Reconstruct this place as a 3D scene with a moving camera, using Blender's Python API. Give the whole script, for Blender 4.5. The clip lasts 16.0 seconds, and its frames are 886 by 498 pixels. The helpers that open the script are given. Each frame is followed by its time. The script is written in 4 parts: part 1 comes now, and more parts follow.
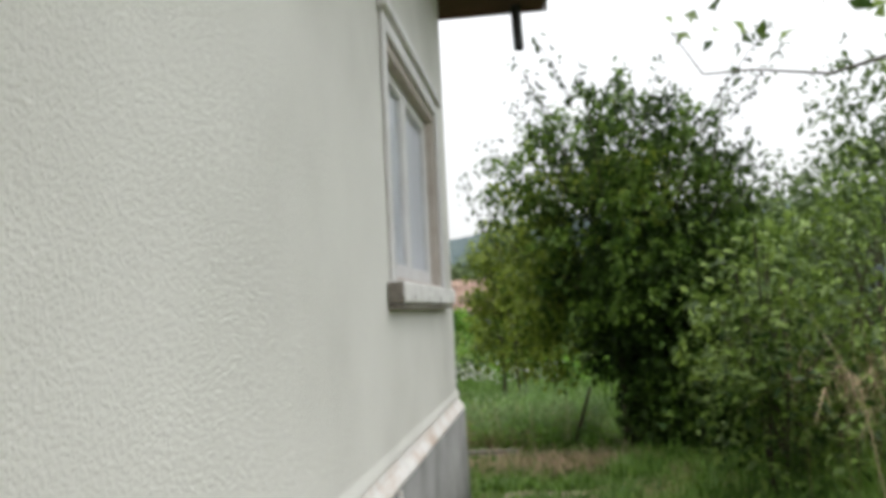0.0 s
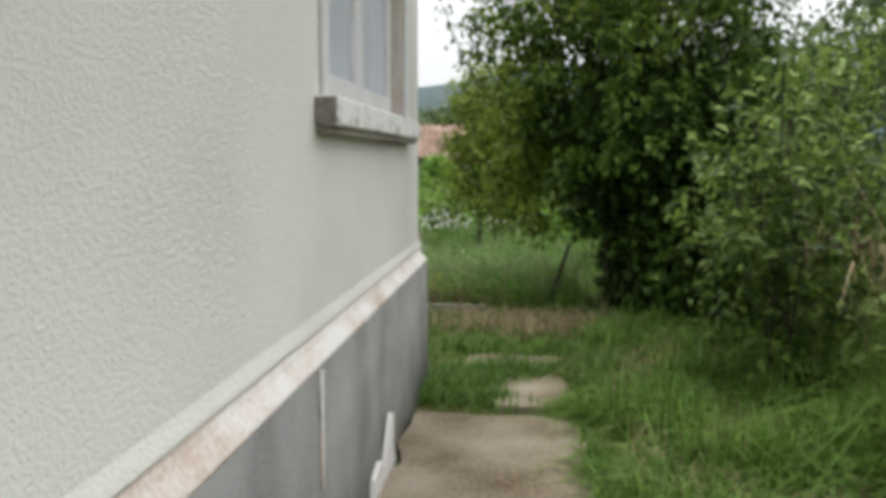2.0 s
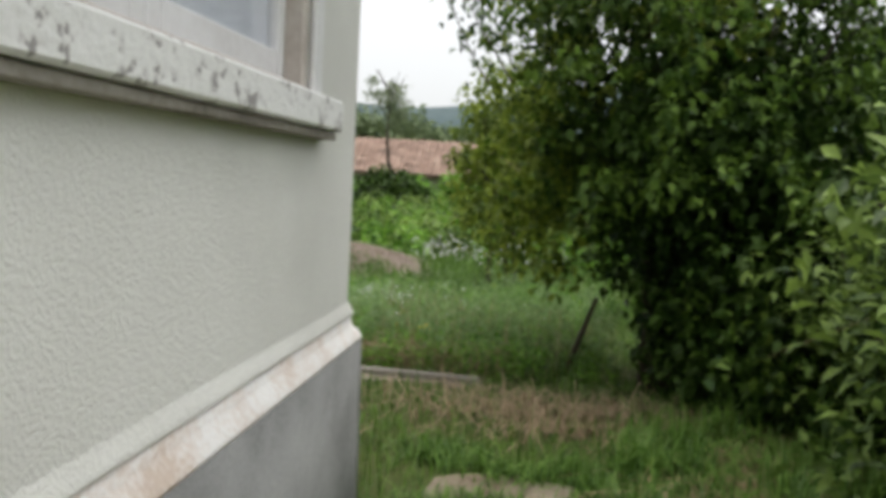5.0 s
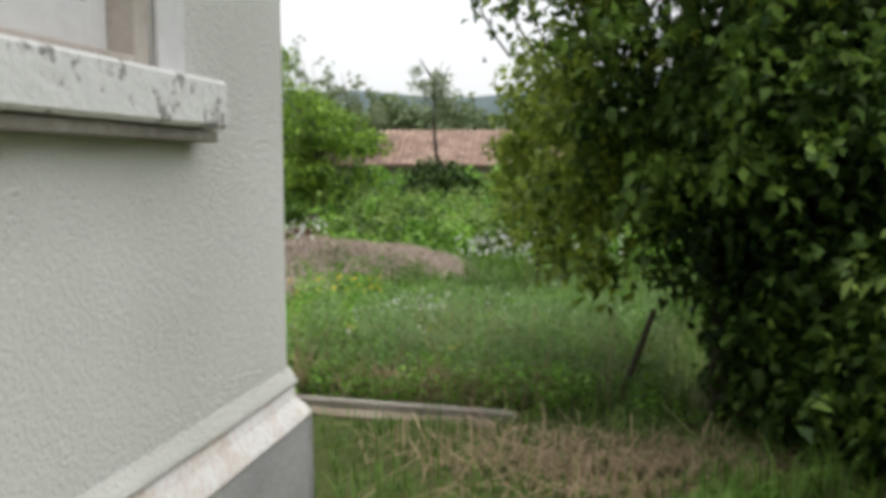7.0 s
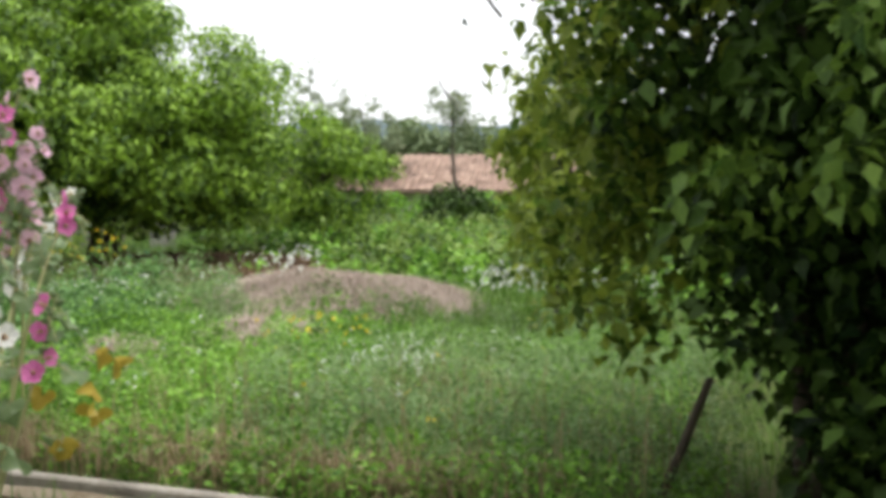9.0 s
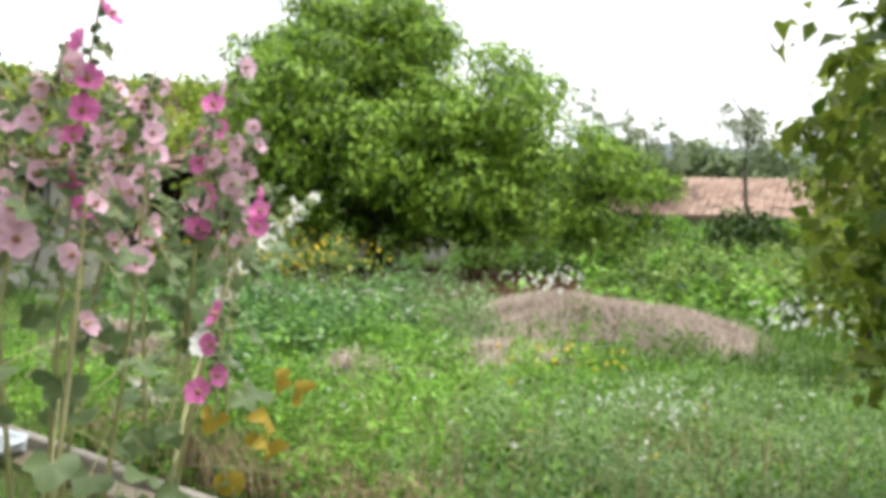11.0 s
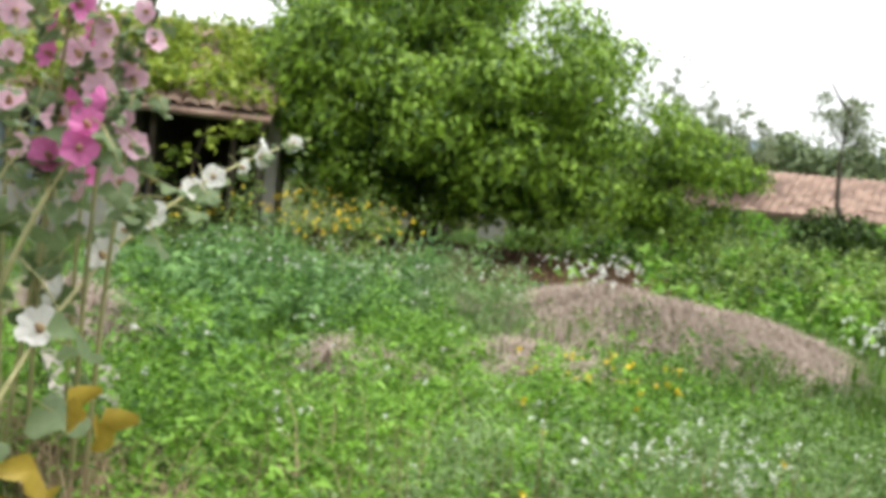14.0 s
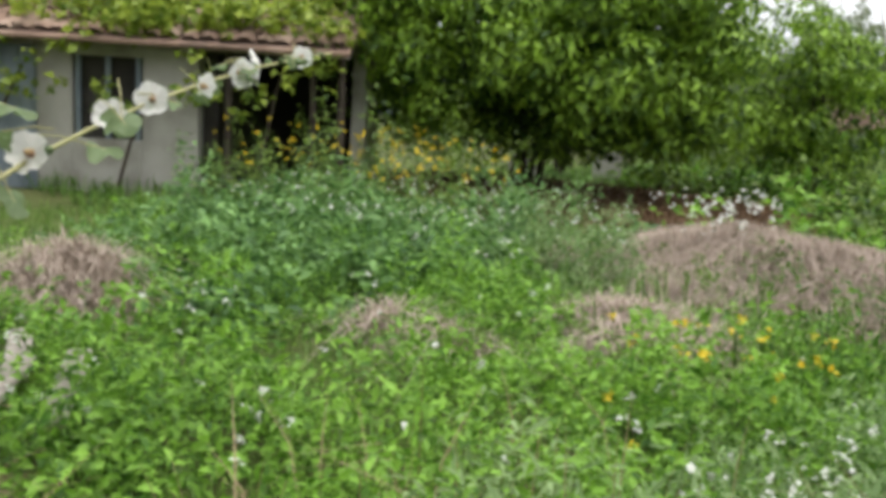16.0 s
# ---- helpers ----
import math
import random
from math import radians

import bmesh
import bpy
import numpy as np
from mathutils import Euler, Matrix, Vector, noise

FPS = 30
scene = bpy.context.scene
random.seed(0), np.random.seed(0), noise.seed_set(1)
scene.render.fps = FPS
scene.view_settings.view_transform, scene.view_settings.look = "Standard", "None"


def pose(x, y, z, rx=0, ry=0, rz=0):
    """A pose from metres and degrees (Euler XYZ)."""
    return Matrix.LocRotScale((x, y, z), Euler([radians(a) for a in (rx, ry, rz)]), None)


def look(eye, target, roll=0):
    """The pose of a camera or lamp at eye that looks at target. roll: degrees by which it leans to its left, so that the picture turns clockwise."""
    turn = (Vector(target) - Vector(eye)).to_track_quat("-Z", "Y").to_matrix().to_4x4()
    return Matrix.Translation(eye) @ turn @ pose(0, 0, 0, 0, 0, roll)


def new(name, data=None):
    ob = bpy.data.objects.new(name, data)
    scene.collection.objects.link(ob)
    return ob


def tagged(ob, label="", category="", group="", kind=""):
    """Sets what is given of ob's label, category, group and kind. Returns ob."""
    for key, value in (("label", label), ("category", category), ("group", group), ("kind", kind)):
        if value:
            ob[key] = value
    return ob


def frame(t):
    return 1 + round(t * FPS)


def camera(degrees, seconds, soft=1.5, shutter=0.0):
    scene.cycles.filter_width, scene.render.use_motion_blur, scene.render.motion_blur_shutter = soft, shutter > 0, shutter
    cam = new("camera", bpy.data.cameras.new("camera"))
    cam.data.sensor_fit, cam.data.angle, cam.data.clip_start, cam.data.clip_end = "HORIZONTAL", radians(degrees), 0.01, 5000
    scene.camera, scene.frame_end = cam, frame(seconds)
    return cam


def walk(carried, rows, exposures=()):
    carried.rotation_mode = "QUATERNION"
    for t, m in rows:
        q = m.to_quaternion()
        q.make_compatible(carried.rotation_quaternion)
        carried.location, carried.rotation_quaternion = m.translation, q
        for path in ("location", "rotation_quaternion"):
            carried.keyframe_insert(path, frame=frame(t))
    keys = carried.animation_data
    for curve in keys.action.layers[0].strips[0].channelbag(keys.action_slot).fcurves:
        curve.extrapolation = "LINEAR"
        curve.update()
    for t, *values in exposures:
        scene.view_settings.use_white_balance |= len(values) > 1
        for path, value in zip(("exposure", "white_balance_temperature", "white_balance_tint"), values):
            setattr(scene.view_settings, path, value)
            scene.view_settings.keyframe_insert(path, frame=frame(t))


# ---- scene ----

cam = camera(56.0, 16.0, soft=4.8)
PATH = [
    (0, (0.685, -6.131, 1.525), (0.447, -4.151, 1.675), -2.8),
    (0.5, (0.756, -6.065, 1.502), (0.502, -4.083, 1.573), -2.2),
    (1, (0.71, -5.86, 1.474), (0.474, -3.876, 1.393), 0.6),
    (1.5, (0.704, -5.625, 1.452), (0.49, -3.642, 1.301), 2.6),
    (2, (0.696, -5.222, 1.466), (0.492, -3.244, 1.25), 0.1),
    (2.5, (0.728, -4.949, 1.424), (0.514, -2.974, 1.191), -1.5),
    (3, (0.755, -4.567, 1.437), (0.565, -2.593, 1.18), 0.8),
    (3.5, (0.739, -4.198, 1.444), (0.582, -2.225, 1.157), 4.1),
    (4, (0.696, -3.839, 1.422), (0.549, -1.862, 1.163), 6.0),
    (4.5, (0.709, -3.514, 1.455), (0.524, -1.535, 1.23), 4.4),
    (5, (0.755, -3.082, 1.449), (0.497, -1.107, 1.278), 3.1),
    (7.3, (0.86, -1.782, 1.502), (0.455, 0.166, 1.301), 0.0),
    (7.5, (0.836, -1.539, 1.464), (0.452, 0.414, 1.271), 0.4),
    (8, (0.827, -1.17, 1.458), (0.472, 0.79, 1.286), 0.7),
    (10.3, (0.805, 0.017, 1.336), (-0.025, 1.835, 1.256), 0.2),
    (10.5, (0.788, 0.085, 1.343), (-0.109, 1.871, 1.26), 0.6),
    (11, (0.706, 0.293, 1.334), (-0.378, 1.972, 1.248), 1.9),
    (11.5, (0.662, 0.443, 1.331), (-0.511, 2.057, 1.197), 2.4),
    (12, (0.606, 0.62, 1.315), (-0.608, 2.187, 1.046), 1.2),
    (12.5, (0.576, 0.819, 1.288), (-0.686, 2.338, 0.973), 1.1),
    (13, (0.548, 1.079, 1.28), (-0.781, 2.566, 1.123), 4.2),
    (13.5, (0.437, 1.345, 1.291), (-0.922, 2.794, 1.06), 2.9),
    (14, (0.23, 1.64, 1.262), (-0.981, 3.225, 1.111), 6.3),
    (14.5, (0.093, 1.95, 1.216), (-0.975, 3.622, 0.96), 2.4),
    (15, (-0.052, 2.237, 1.223), (-1.148, 3.882, 0.924), 1.7),
    (15.5, (-0.143, 2.532, 1.171), (-1.404, 4.059, 0.891), 3.4),
    (16, (-0.268, 2.767, 1.188), (-1.681, 4.147, 0.875), 3.5),
]
walk(cam, [(t, look(eye, target, roll)) for t, eye, target, roll in PATH], exposures=[(0, 0.70), (5, 0.60), (8, 0.82), (10.5, 1.32), (12.5, 1.26), (15, 1.0), (16, 0.85)])

# ---- world and light: a bright overcast summer day ----
world = bpy.data.worlds.new("sky")
scene.world = world
world.use_nodes = True
wn, wl = world.node_tree.nodes, world.node_tree.links
bg = wn["Background"]
sky = wn.new("ShaderNodeTexSky")
sky.sky_type = "NISHITA"
sky.sun_disc = False
sky.sun_elevation, sky.sun_rotation = radians(77), radians(45)
sky.air_density, sky.dust_density, sky.ozone_density = 1.0, 6.0, 1.0
cloud = wn.new("ShaderNodeMix")
cloud.data_type = "RGBA"
cloud.inputs[0].default_value = 0.82
cloud.inputs[7].default_value = (11.6, 11.8, 11.9, 1)
wl.new(sky.outputs[0], cloud.inputs[6])
where = wn.new("ShaderNodeTexCoord")
height = wn.new("ShaderNodeSeparateXYZ")
rise = wn.new("ShaderNodeMapRange")
rise.inputs["To Min"].default_value, rise.inputs["To Max"].default_value = 0.54, 1.36
dome = wn.new("ShaderNodeVectorMath")
dome.operation = "SCALE"
wl.new(where.outputs["Generated"], height.inputs[0])
wl.new(height.outputs["Z"], rise.inputs["Value"])
wl.new(cloud.outputs[2], dome.inputs[0])
wl.new(rise.outputs[0], dome.inputs["Scale"])
wl.new(dome.outputs[0], bg.inputs[0])
bg.inputs[1].default_value = 0.1
sun = new("sun", bpy.data.lights.new("sun", "SUN"))
sun.data.energy, sun.data.angle, sun.data.color = 1.0, radians(25), (1.0, 0.96, 0.9)
sun.matrix_world = look((4, 4, 24), (0, 0, 0))


# ---- materials ----
def material(name, colours, scale=6.0, rough=0.8, bump=0.2, bump_scale=60.0, island=0.0, through_light=0.0, metal=0.0,
             fine=0.35, spec=0.4, detail=6.0, mid=(0.35, 0.65), object_random=0.0):
    """Two-scale noise over a ramp of colours, with relief; island varies the value piece by piece."""
    m = bpy.data.materials.new(name)
    m.use_nodes = True
    n, l = m.node_tree.nodes, m.node_tree.links
    p = n["Principled BSDF"]
    out = n["Material Output"]
    at = n.new("ShaderNodeTexCoord")
    big = n.new("ShaderNodeTexNoise")
    big.inputs["Scale"].default_value, big.inputs["Detail"].default_value = scale, detail
    small = n.new("ShaderNodeTexNoise")
    small.inputs["Scale"].default_value, small.inputs["Detail"].default_value = bump_scale, 4.0
    l.new(at.outputs["Object"], big.inputs["Vector"])
    l.new(at.outputs["Object"], small.inputs["Vector"])
    mix = n.new("ShaderNodeMix")
    mix.inputs[0].default_value = fine
    l.new(big.outputs[0], mix.inputs[2])
    l.new(small.outputs[0], mix.inputs[3])
    value = mix.outputs[0]
    if island or object_random:
        g = n.new("ShaderNodeNewGeometry") if island else n.new("ShaderNodeObjectInfo")
        k = n.new("ShaderNodeMath")
        k.operation = "MULTIPLY_ADD"
        k.inputs[1].default_value, k.inputs[2].default_value = (island or object_random), -0.5 * (island or object_random)
        l.new(g.outputs["Random Per Island" if island else "Random"], k.inputs[0])
        s = n.new("ShaderNodeMath")
        s.operation = "ADD"
        l.new(value, s.inputs[0])
        l.new(k.outputs[0], s.inputs[1])
        value = s.outputs[0]
    ramp = n.new("ShaderNodeValToRGB")
    ramp.color_ramp.elements[0].position, ramp.color_ramp.elements[1].position = mid
    for i, c in enumerate(colours):
        if 0 < i < len(colours) - 1:
            ramp.color_ramp.elements.new(mid[0] + (mid[1] - mid[0]) * i / (len(colours) - 1))
    for e, c in zip(ramp.color_ramp.elements, colours):
        e.color = (*c, 1)
    l.new(value, ramp.inputs[0])
    l.new(ramp.outputs[0], p.inputs["Base Color"])
    p.inputs["Roughness"].default_value, p.inputs["Metallic"].default_value = rough, metal
    p.inputs["Specular IOR Level"].default_value = spec
    if bump:
        b = n.new("ShaderNodeBump")
        b.inputs["Strength"].default_value, b.inputs["Distance"].default_value = bump, 0.01
        l.new(small.outputs[0], b.inputs["Height"])
        l.new(b.outputs[0], p.inputs["Normal"])
    if through_light:
        tr = n.new("ShaderNodeBsdfTranslucent")
        l.new(ramp.outputs[0], tr.inputs[0])
        both = n.new("ShaderNodeMixShader")
        both.inputs[0].default_value = through_light
        l.new(p.outputs[0], both.inputs[1])
        l.new(tr.outputs[0], both.inputs[2])
        l.new(both.outputs[0], out.inputs[0])
    return m


def leafy(name, dark, light, through_light=0.35, rough=0.5, scale=1.2, island=0.5, spec=0.3):
    return material(name, [dark, light], scale=scale, rough=rough, bump=0, island=island, through_light=through_light, spec=spec, mid=(0.25, 0.75))


M_WALL = material("rough_cast", [(0.64, 0.63, 0.585), (0.745, 0.735, 0.69), (0.81, 0.80, 0.755)], scale=0.8, rough=0.95, bump=0.5, bump_scale=120, fine=0.25, spec=0.15)
def add_grain(m, scale, strength):
    """Pebbly relief of rough-cast render on top of a material's fine bump."""
    n, l = m.node_tree.nodes, m.node_tree.links
    p = n["Principled BSDF"]
    under = p.inputs["Normal"].links[0].from_node
    at = [x for x in n if x.bl_idname == "ShaderNodeTexCoord"][0]
    v = n.new("ShaderNodeTexVoronoi")
    v.inputs["Scale"].default_value = scale
    w = n.new("ShaderNodeTexNoise")
    w.inputs["Scale"].default_value, w.inputs["Detail"].default_value = scale * 0.45, 5.0
    k = n.new("ShaderNodeMath")
    k.operation = "MULTIPLY"
    l.new(at.outputs["Object"], v.inputs["Vector"])
    l.new(at.outputs["Object"], w.inputs["Vector"])
    l.new(v.outputs["Distance"], k.inputs[0])
    l.new(w.outputs[0], k.inputs[1])
    b = n.new("ShaderNodeBump")
    b.inputs["Strength"].default_value, b.inputs["Distance"].default_value = strength, 0.012
    l.new(k.outputs[0], b.inputs["Height"])
    l.new(under.outputs[0], b.inputs["Normal"])
    l.new(b.outputs[0], p.inputs["Normal"])


add_grain(M_WALL, 95.0, 0.28)
M_PLINTH = material("cement", [(0.17, 0.17, 0.163), (0.25, 0.25, 0.243), (0.32, 0.32, 0.308)], scale=2.6, rough=0.95, bump=0.6, bump_scale=90, spec=0.15)
M_LEDGE = material("limewashed_ledge", [(0.62, 0.51, 0.43), (0.74, 0.67, 0.62), (0.83, 0.81, 0.79)], scale=4, rough=0.9, bump=0.6, bump_scale=60, mid=(0.38, 0.58))
M_SILL = material("flaking_paint", [(0.33, 0.31, 0.30), (0.70, 0.68, 0.66), (0.80, 0.79, 0.77)], scale=11, rough=0.75, bump=0.6, bump_scale=45, mid=(0.40, 0.47), fine=0.5)
M_PAINT = material("white_gloss_paint", [(0.66, 0.64, 0.63), (0.78, 0.77, 0.77)], scale=4, rough=0.5, bump=0.15, bump_scale=30)
M_BARE = material("bare_pinkish_wood", [(0.42, 0.36, 0.31), (0.58, 0.53, 0.48)], scale=7, rough=0.8, bump=0.3, bump_scale=50)
M_EAVE = material("dark_brown_boards", [(0.06, 0.03, 0.02), (0.12, 0.06, 0.04)], scale=5, rough=0.8, bump=0.3)
M_IRON = material("dark_iron", [(0.02, 0.02, 0.02), (0.05, 0.05, 0.05)], scale=8, rough=0.6, bump=0.2, metal=0.5)
M_CONCRETE = material("path_concrete", [(0.10, 0.075, 0.045), (0.22, 0.185, 0.135), (0.30, 0.265, 0.21)], scale=2.2, rough=0.95, bump=0.6, bump_scale=45, spec=0.15)
M_SOIL = material("grassy_soil", [(0.05, 0.065, 0.02), (0.075, 0.09, 0.03), (0.16, 0.125, 0.075)], scale=0.9, rough=1.0, bump=0.8, bump_scale=30, mid=(0.38, 0.7), spec=0.1)
M_BOARD = material("weathered_board", [(0.16, 0.14, 0.12), (0.27, 0.245, 0.21), (0.36, 0.33, 0.29)], scale=3, rough=0.9, bump=0.5, bump_scale=40)
M_BARK = material("bark", [(0.045, 0.035, 0.028), (0.10, 0.082, 0.065)], scale=6, rough=0.95, bump=1.0, bump_scale=40, spec=0.2)
M_TWIG = material("young_stem", [(0.28, 0.28, 0.12), (0.46, 0.43, 0.22)], scale=5, rough=0.7, bump=0.1)
# own dark leaf colour; inside the peach crown it paints shade
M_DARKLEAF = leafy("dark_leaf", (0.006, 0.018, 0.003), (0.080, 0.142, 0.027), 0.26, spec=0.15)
# paler copy of the plum's leaf, with the light on its outside in the colour
M_PLUMLEAF = leafy("lit_plum_leaf", (0.022, 0.060, 0.009), (0.17, 0.27, 0.045), 0.42, spec=0.2)
M_EDGELEAF = leafy("turning_leaf", (0.05, 0.095, 0.010), (0.29, 0.36, 0.05), 0.45)
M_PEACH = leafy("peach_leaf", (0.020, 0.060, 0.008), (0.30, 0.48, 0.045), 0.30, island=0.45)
M_SHRUB = leafy("shrub_leaf", (0.025, 0.06, 0.012), (0.25, 0.36, 0.075), 0.30)
M_HEDGE = leafy("hedge_leaf", (0.05, 0.085, 0.03), (0.13, 0.19, 0.06), 0.3)
M_VINE = leafy("vine_leaf", (0.10, 0.17, 0.02), (0.34, 0.42, 0.06), 0.4)
# hedge leaf made paler and greyer: distance haze put into the colour
M_HAZEHEDGE = leafy("hazed_hedge_leaf", (0.09, 0.13, 0.055), (0.20, 0.26, 0.12), 0.3)
M_PALE = leafy("pale_twig_leaf", (0.12, 0.16, 0.08), (0.28, 0.33, 0.19), 0.35)
M_GRASS = leafy("grass_blade", (0.045, 0.11, 0.014), (0.18, 0.31, 0.055), 0.4, scale=0.5)
M_WEED = leafy("weed_leaf", (0.040, 0.12, 0.010), (0.27, 0.50, 0.065), 0.38, scale=0.6)
M_BLUEWEED = leafy("bluish_weed_leaf", (0.035, 0.10, 0.025), (0.21, 0.38, 0.11), 0.3, scale=0.8)
M_GREYWEED = leafy("grey_green_weed", (0.11, 0.20, 0.06), (0.29, 0.41, 0.17), 0.35, scale=0.6)
M_STRAW = leafy("straw", (0.20, 0.145, 0.085), (0.42, 0.32, 0.20), 0.2, rough=0.8, scale=0.8)
M_HAY = leafy("withered_brown_stalks", (0.22, 0.17, 0.135), (0.50, 0.41, 0.345), 0.2, rough=0.85, scale=0.9)
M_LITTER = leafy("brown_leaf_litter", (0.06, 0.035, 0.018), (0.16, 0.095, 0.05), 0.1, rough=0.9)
M_HOLLYLEAF = leafy("hollyhock_leaf", (0.055, 0.095, 0.035), (0.21, 0.285, 0.13), 0.35, scale=3)
M_OLDLEAF = leafy("yellowed_leaf", (0.26, 0.18, 0.02), (0.50, 0.38, 0.06), 0.3, scale=6)
M_PINK = leafy("pink_petal", (0.70, 0.36, 0.52), (0.86, 0.62, 0.72), 0.35, scale=12)
M_MAGENTA = leafy("magenta_petal", (0.58, 0.09, 0.34), (0.76, 0.24, 0.52), 0.35, scale=12)
M_WHITE = leafy("white_petal", (0.74, 0.72, 0.70), (0.86, 0.85, 0.83), 0.35, scale=12)
M_EYE = leafy("flower_eye", (0.30, 0.05, 0.12), (0.55, 0.45, 0.20), 0.1, scale=30)
M_YELLOW = leafy("yellow_flower", (0.66, 0.46, 0.02), (0.80, 0.62, 0.04), 0.3, scale=12)
M_SPECK = leafy("white_flower_speck", (0.60, 0.62, 0.56), (0.80, 0.80, 0.76), 0.3, scale=12)
M_TILE = material("terracotta_tile", [(0.13, 0.09, 0.07), (0.25, 0.16, 0.12), (0.34, 0.25, 0.195)], scale=2.0, rough=0.9, bump=0.4, object_random=0.35)
M_LIME = material("limewashed_shed_wall", [(0.20, 0.185, 0.155), (0.36, 0.345, 0.305), (0.45, 0.43, 0.39)], scale=1.5, rough=0.95, bump=0.5)
M_BLUE = material("faded_blue_paint", [(0.13, 0.16, 0.19), (0.24, 0.28, 0.31)], scale=3, rough=0.7, bump=0.3)
# near-black colour stands in for the shade inside the shed
M_DARK = material("interior_shade", [(0.02, 0.018, 0.015), (0.05, 0.045, 0.04)], scale=3, rough=0.95, bump=0.2)
M_HILL = material("wooded_hill", [(0.045, 0.07, 0.075), (0.075, 0.105, 0.105)], scale=0.15, rough=1.0, bump=0)
M_CLOTH = material("bleached_sheet", [(0.45, 0.50, 0.55), (0.60, 0.64, 0.68)], scale=3, rough=0.8, bump=0.2)


def glass_material():
    """Thin clear window glass: mostly clear, with a faint mirror."""
    m = bpy.data.materials.new("window_glass")
    m.use_nodes = True
    n, l = m.node_tree.nodes, m.node_tree.links
    n.remove(n["Principled BSDF"])
    clear, shine, both = n.new("ShaderNodeBsdfTransparent"), n.new("ShaderNodeBsdfGlossy"), n.new("ShaderNodeMixShader")
    clear.inputs["Color"].default_value = (0.95, 0.96, 0.97, 1)
    shine.inputs["Roughness"].default_value = 0.05
    both.inputs[0].default_value = 0.12
    l.new(clear.outputs[0], both.inputs[1])
    l.new(shine.outputs[0], both.inputs[2])
    l.new(both.outputs[0], n["Material Output"].inputs[0])
    return m


M_GLASS = glass_material()
M_CURTAIN = material("net_curtain", [(0.80, 0.80, 0.84), (0.90, 0.90, 0.93)], scale=3, rough=0.9, bump=0.3, bump_scale=20)
RNG = np.random.default_rng(7)


# ---- mesh helpers ----
def mesh_of(name, verts, faces, mat, smooth=False):
    """A mesh from arrays of vertices and of faces that all have as many corners."""
    verts, faces = np.asarray(verts, np.float32), np.asarray(faces, np.int32)
    me = bpy.data.meshes.new(name)
    me.vertices.add(len(verts))
    me.vertices.foreach_set("co", verts.ravel())
    k = faces.shape[1]
    me.loops.add(faces.size)
    me.loops.foreach_set("vertex_index", faces.ravel())
    me.polygons.add(len(faces))
    me.polygons.foreach_set("loop_start", np.arange(0, faces.size, k, dtype=np.int32))
    me.polygons.foreach_set("loop_total", np.full(len(faces), k, np.int32))
    if smooth:
        me.polygons.foreach_set("use_smooth", np.ones(len(faces), bool))
    me.update(calc_edges=True)
    me.validate()
    if mat:
        me.materials.append(mat)
    return me


def merge(*pieces):
    """Joins (verts, faces) pairs with equal face sizes."""
    vs, fs, n = [], [], 0
    for v, f in pieces:
        vs.append(np.asarray(v, float))
        fs.append(np.asarray(f) + n)
        n += len(v)
    return np.concatenate(vs), np.concatenate(fs)


def part(name, bm, mat, parent, label="", m=None):
    """Links a bmesh or a mesh as one mesh object under a thing or a part."""
    if isinstance(bm, bpy.types.Mesh):
        me = bm
    else:
        me = bpy.data.meshes.new(name)
        bm.to_mesh(me)
        bm.free()
        me.materials.append(mat)
    ob = new(name, me)
    ob.parent = parent
    if m is not None:
        ob.matrix_basis = m
    return tagged(ob, label)


def thing(name, label, category, m=None, group="", kind=""):
    ob = new(name)
    if m is not None:
        ob.matrix_basis = m
    return tagged(ob, label, category, group, kind)


def box(size, at=(0, 0, 0), bevel=0.006, bm=None, turn=None, segments=1):
    """A bevelled box, centred at a place, in its own or a given bmesh."""
    own = bmesh.new()
    bmesh.ops.create_cube(own, size=1)
    bmesh.ops.scale(own, vec=size, verts=own.verts)
    if bevel:
        bmesh.ops.bevel(own, geom=list(own.edges), offset=bevel, segments=segments, affect="EDGES")
    if turn is not None:
        bmesh.ops.transform(own, matrix=turn, verts=own.verts)
    bmesh.ops.translate(own, vec=at, verts=own.verts)
    if bm is None:
        return own
    me = bpy.data.meshes.new("piece")
    own.to_mesh(me)
    own.free()
    bm.from_mesh(me)
    bpy.data.meshes.remove(me)
    return bm


def span(x0, x1, y0, y1, z0, z1, bevel=0.006, bm=None):
    return box((x1 - x0, y1 - y0, z1 - z0), ((x0 + x1) / 2, (y0 + y1) / 2, (z0 + z1) / 2), bevel, bm)


def tube(points, radii, sides=7):
    """(verts, quads) of a tapered tube along points."""
    points = np.asarray(points, float)
    radii = np.broadcast_to(np.asarray(radii, float), len(points))
    ways = np.gradient(points, axis=0)
    ways /= np.linalg.norm(ways, axis=1)[:, None] + 1e-9
    ref = np.where(np.abs(ways[:, 2:3]) > 0.9, [[1.0, 0, 0]], [[0, 0, 1.0]])
    a = np.cross(ways, ref)
    a /= np.linalg.norm(a, axis=1)[:, None]
    b = np.cross(ways, a)
    ang = np.linspace(0, 2 * np.pi, sides, endpoint=False)
    ring = np.cos(ang)[None, :, None] * a[:, None] + np.sin(ang)[None, :, None] * b[:, None]
    v = (points[:, None] + radii[:, None, None] * ring).reshape(-1, 3)
    f = []
    for i in range(len(points) - 1):
        for j in range(sides):
            k = (j + 1) % sides
            f.append((i * sides + j, i * sides + k, (i + 1) * sides + k, (i + 1) * sides + j))
    return v, np.array(f)


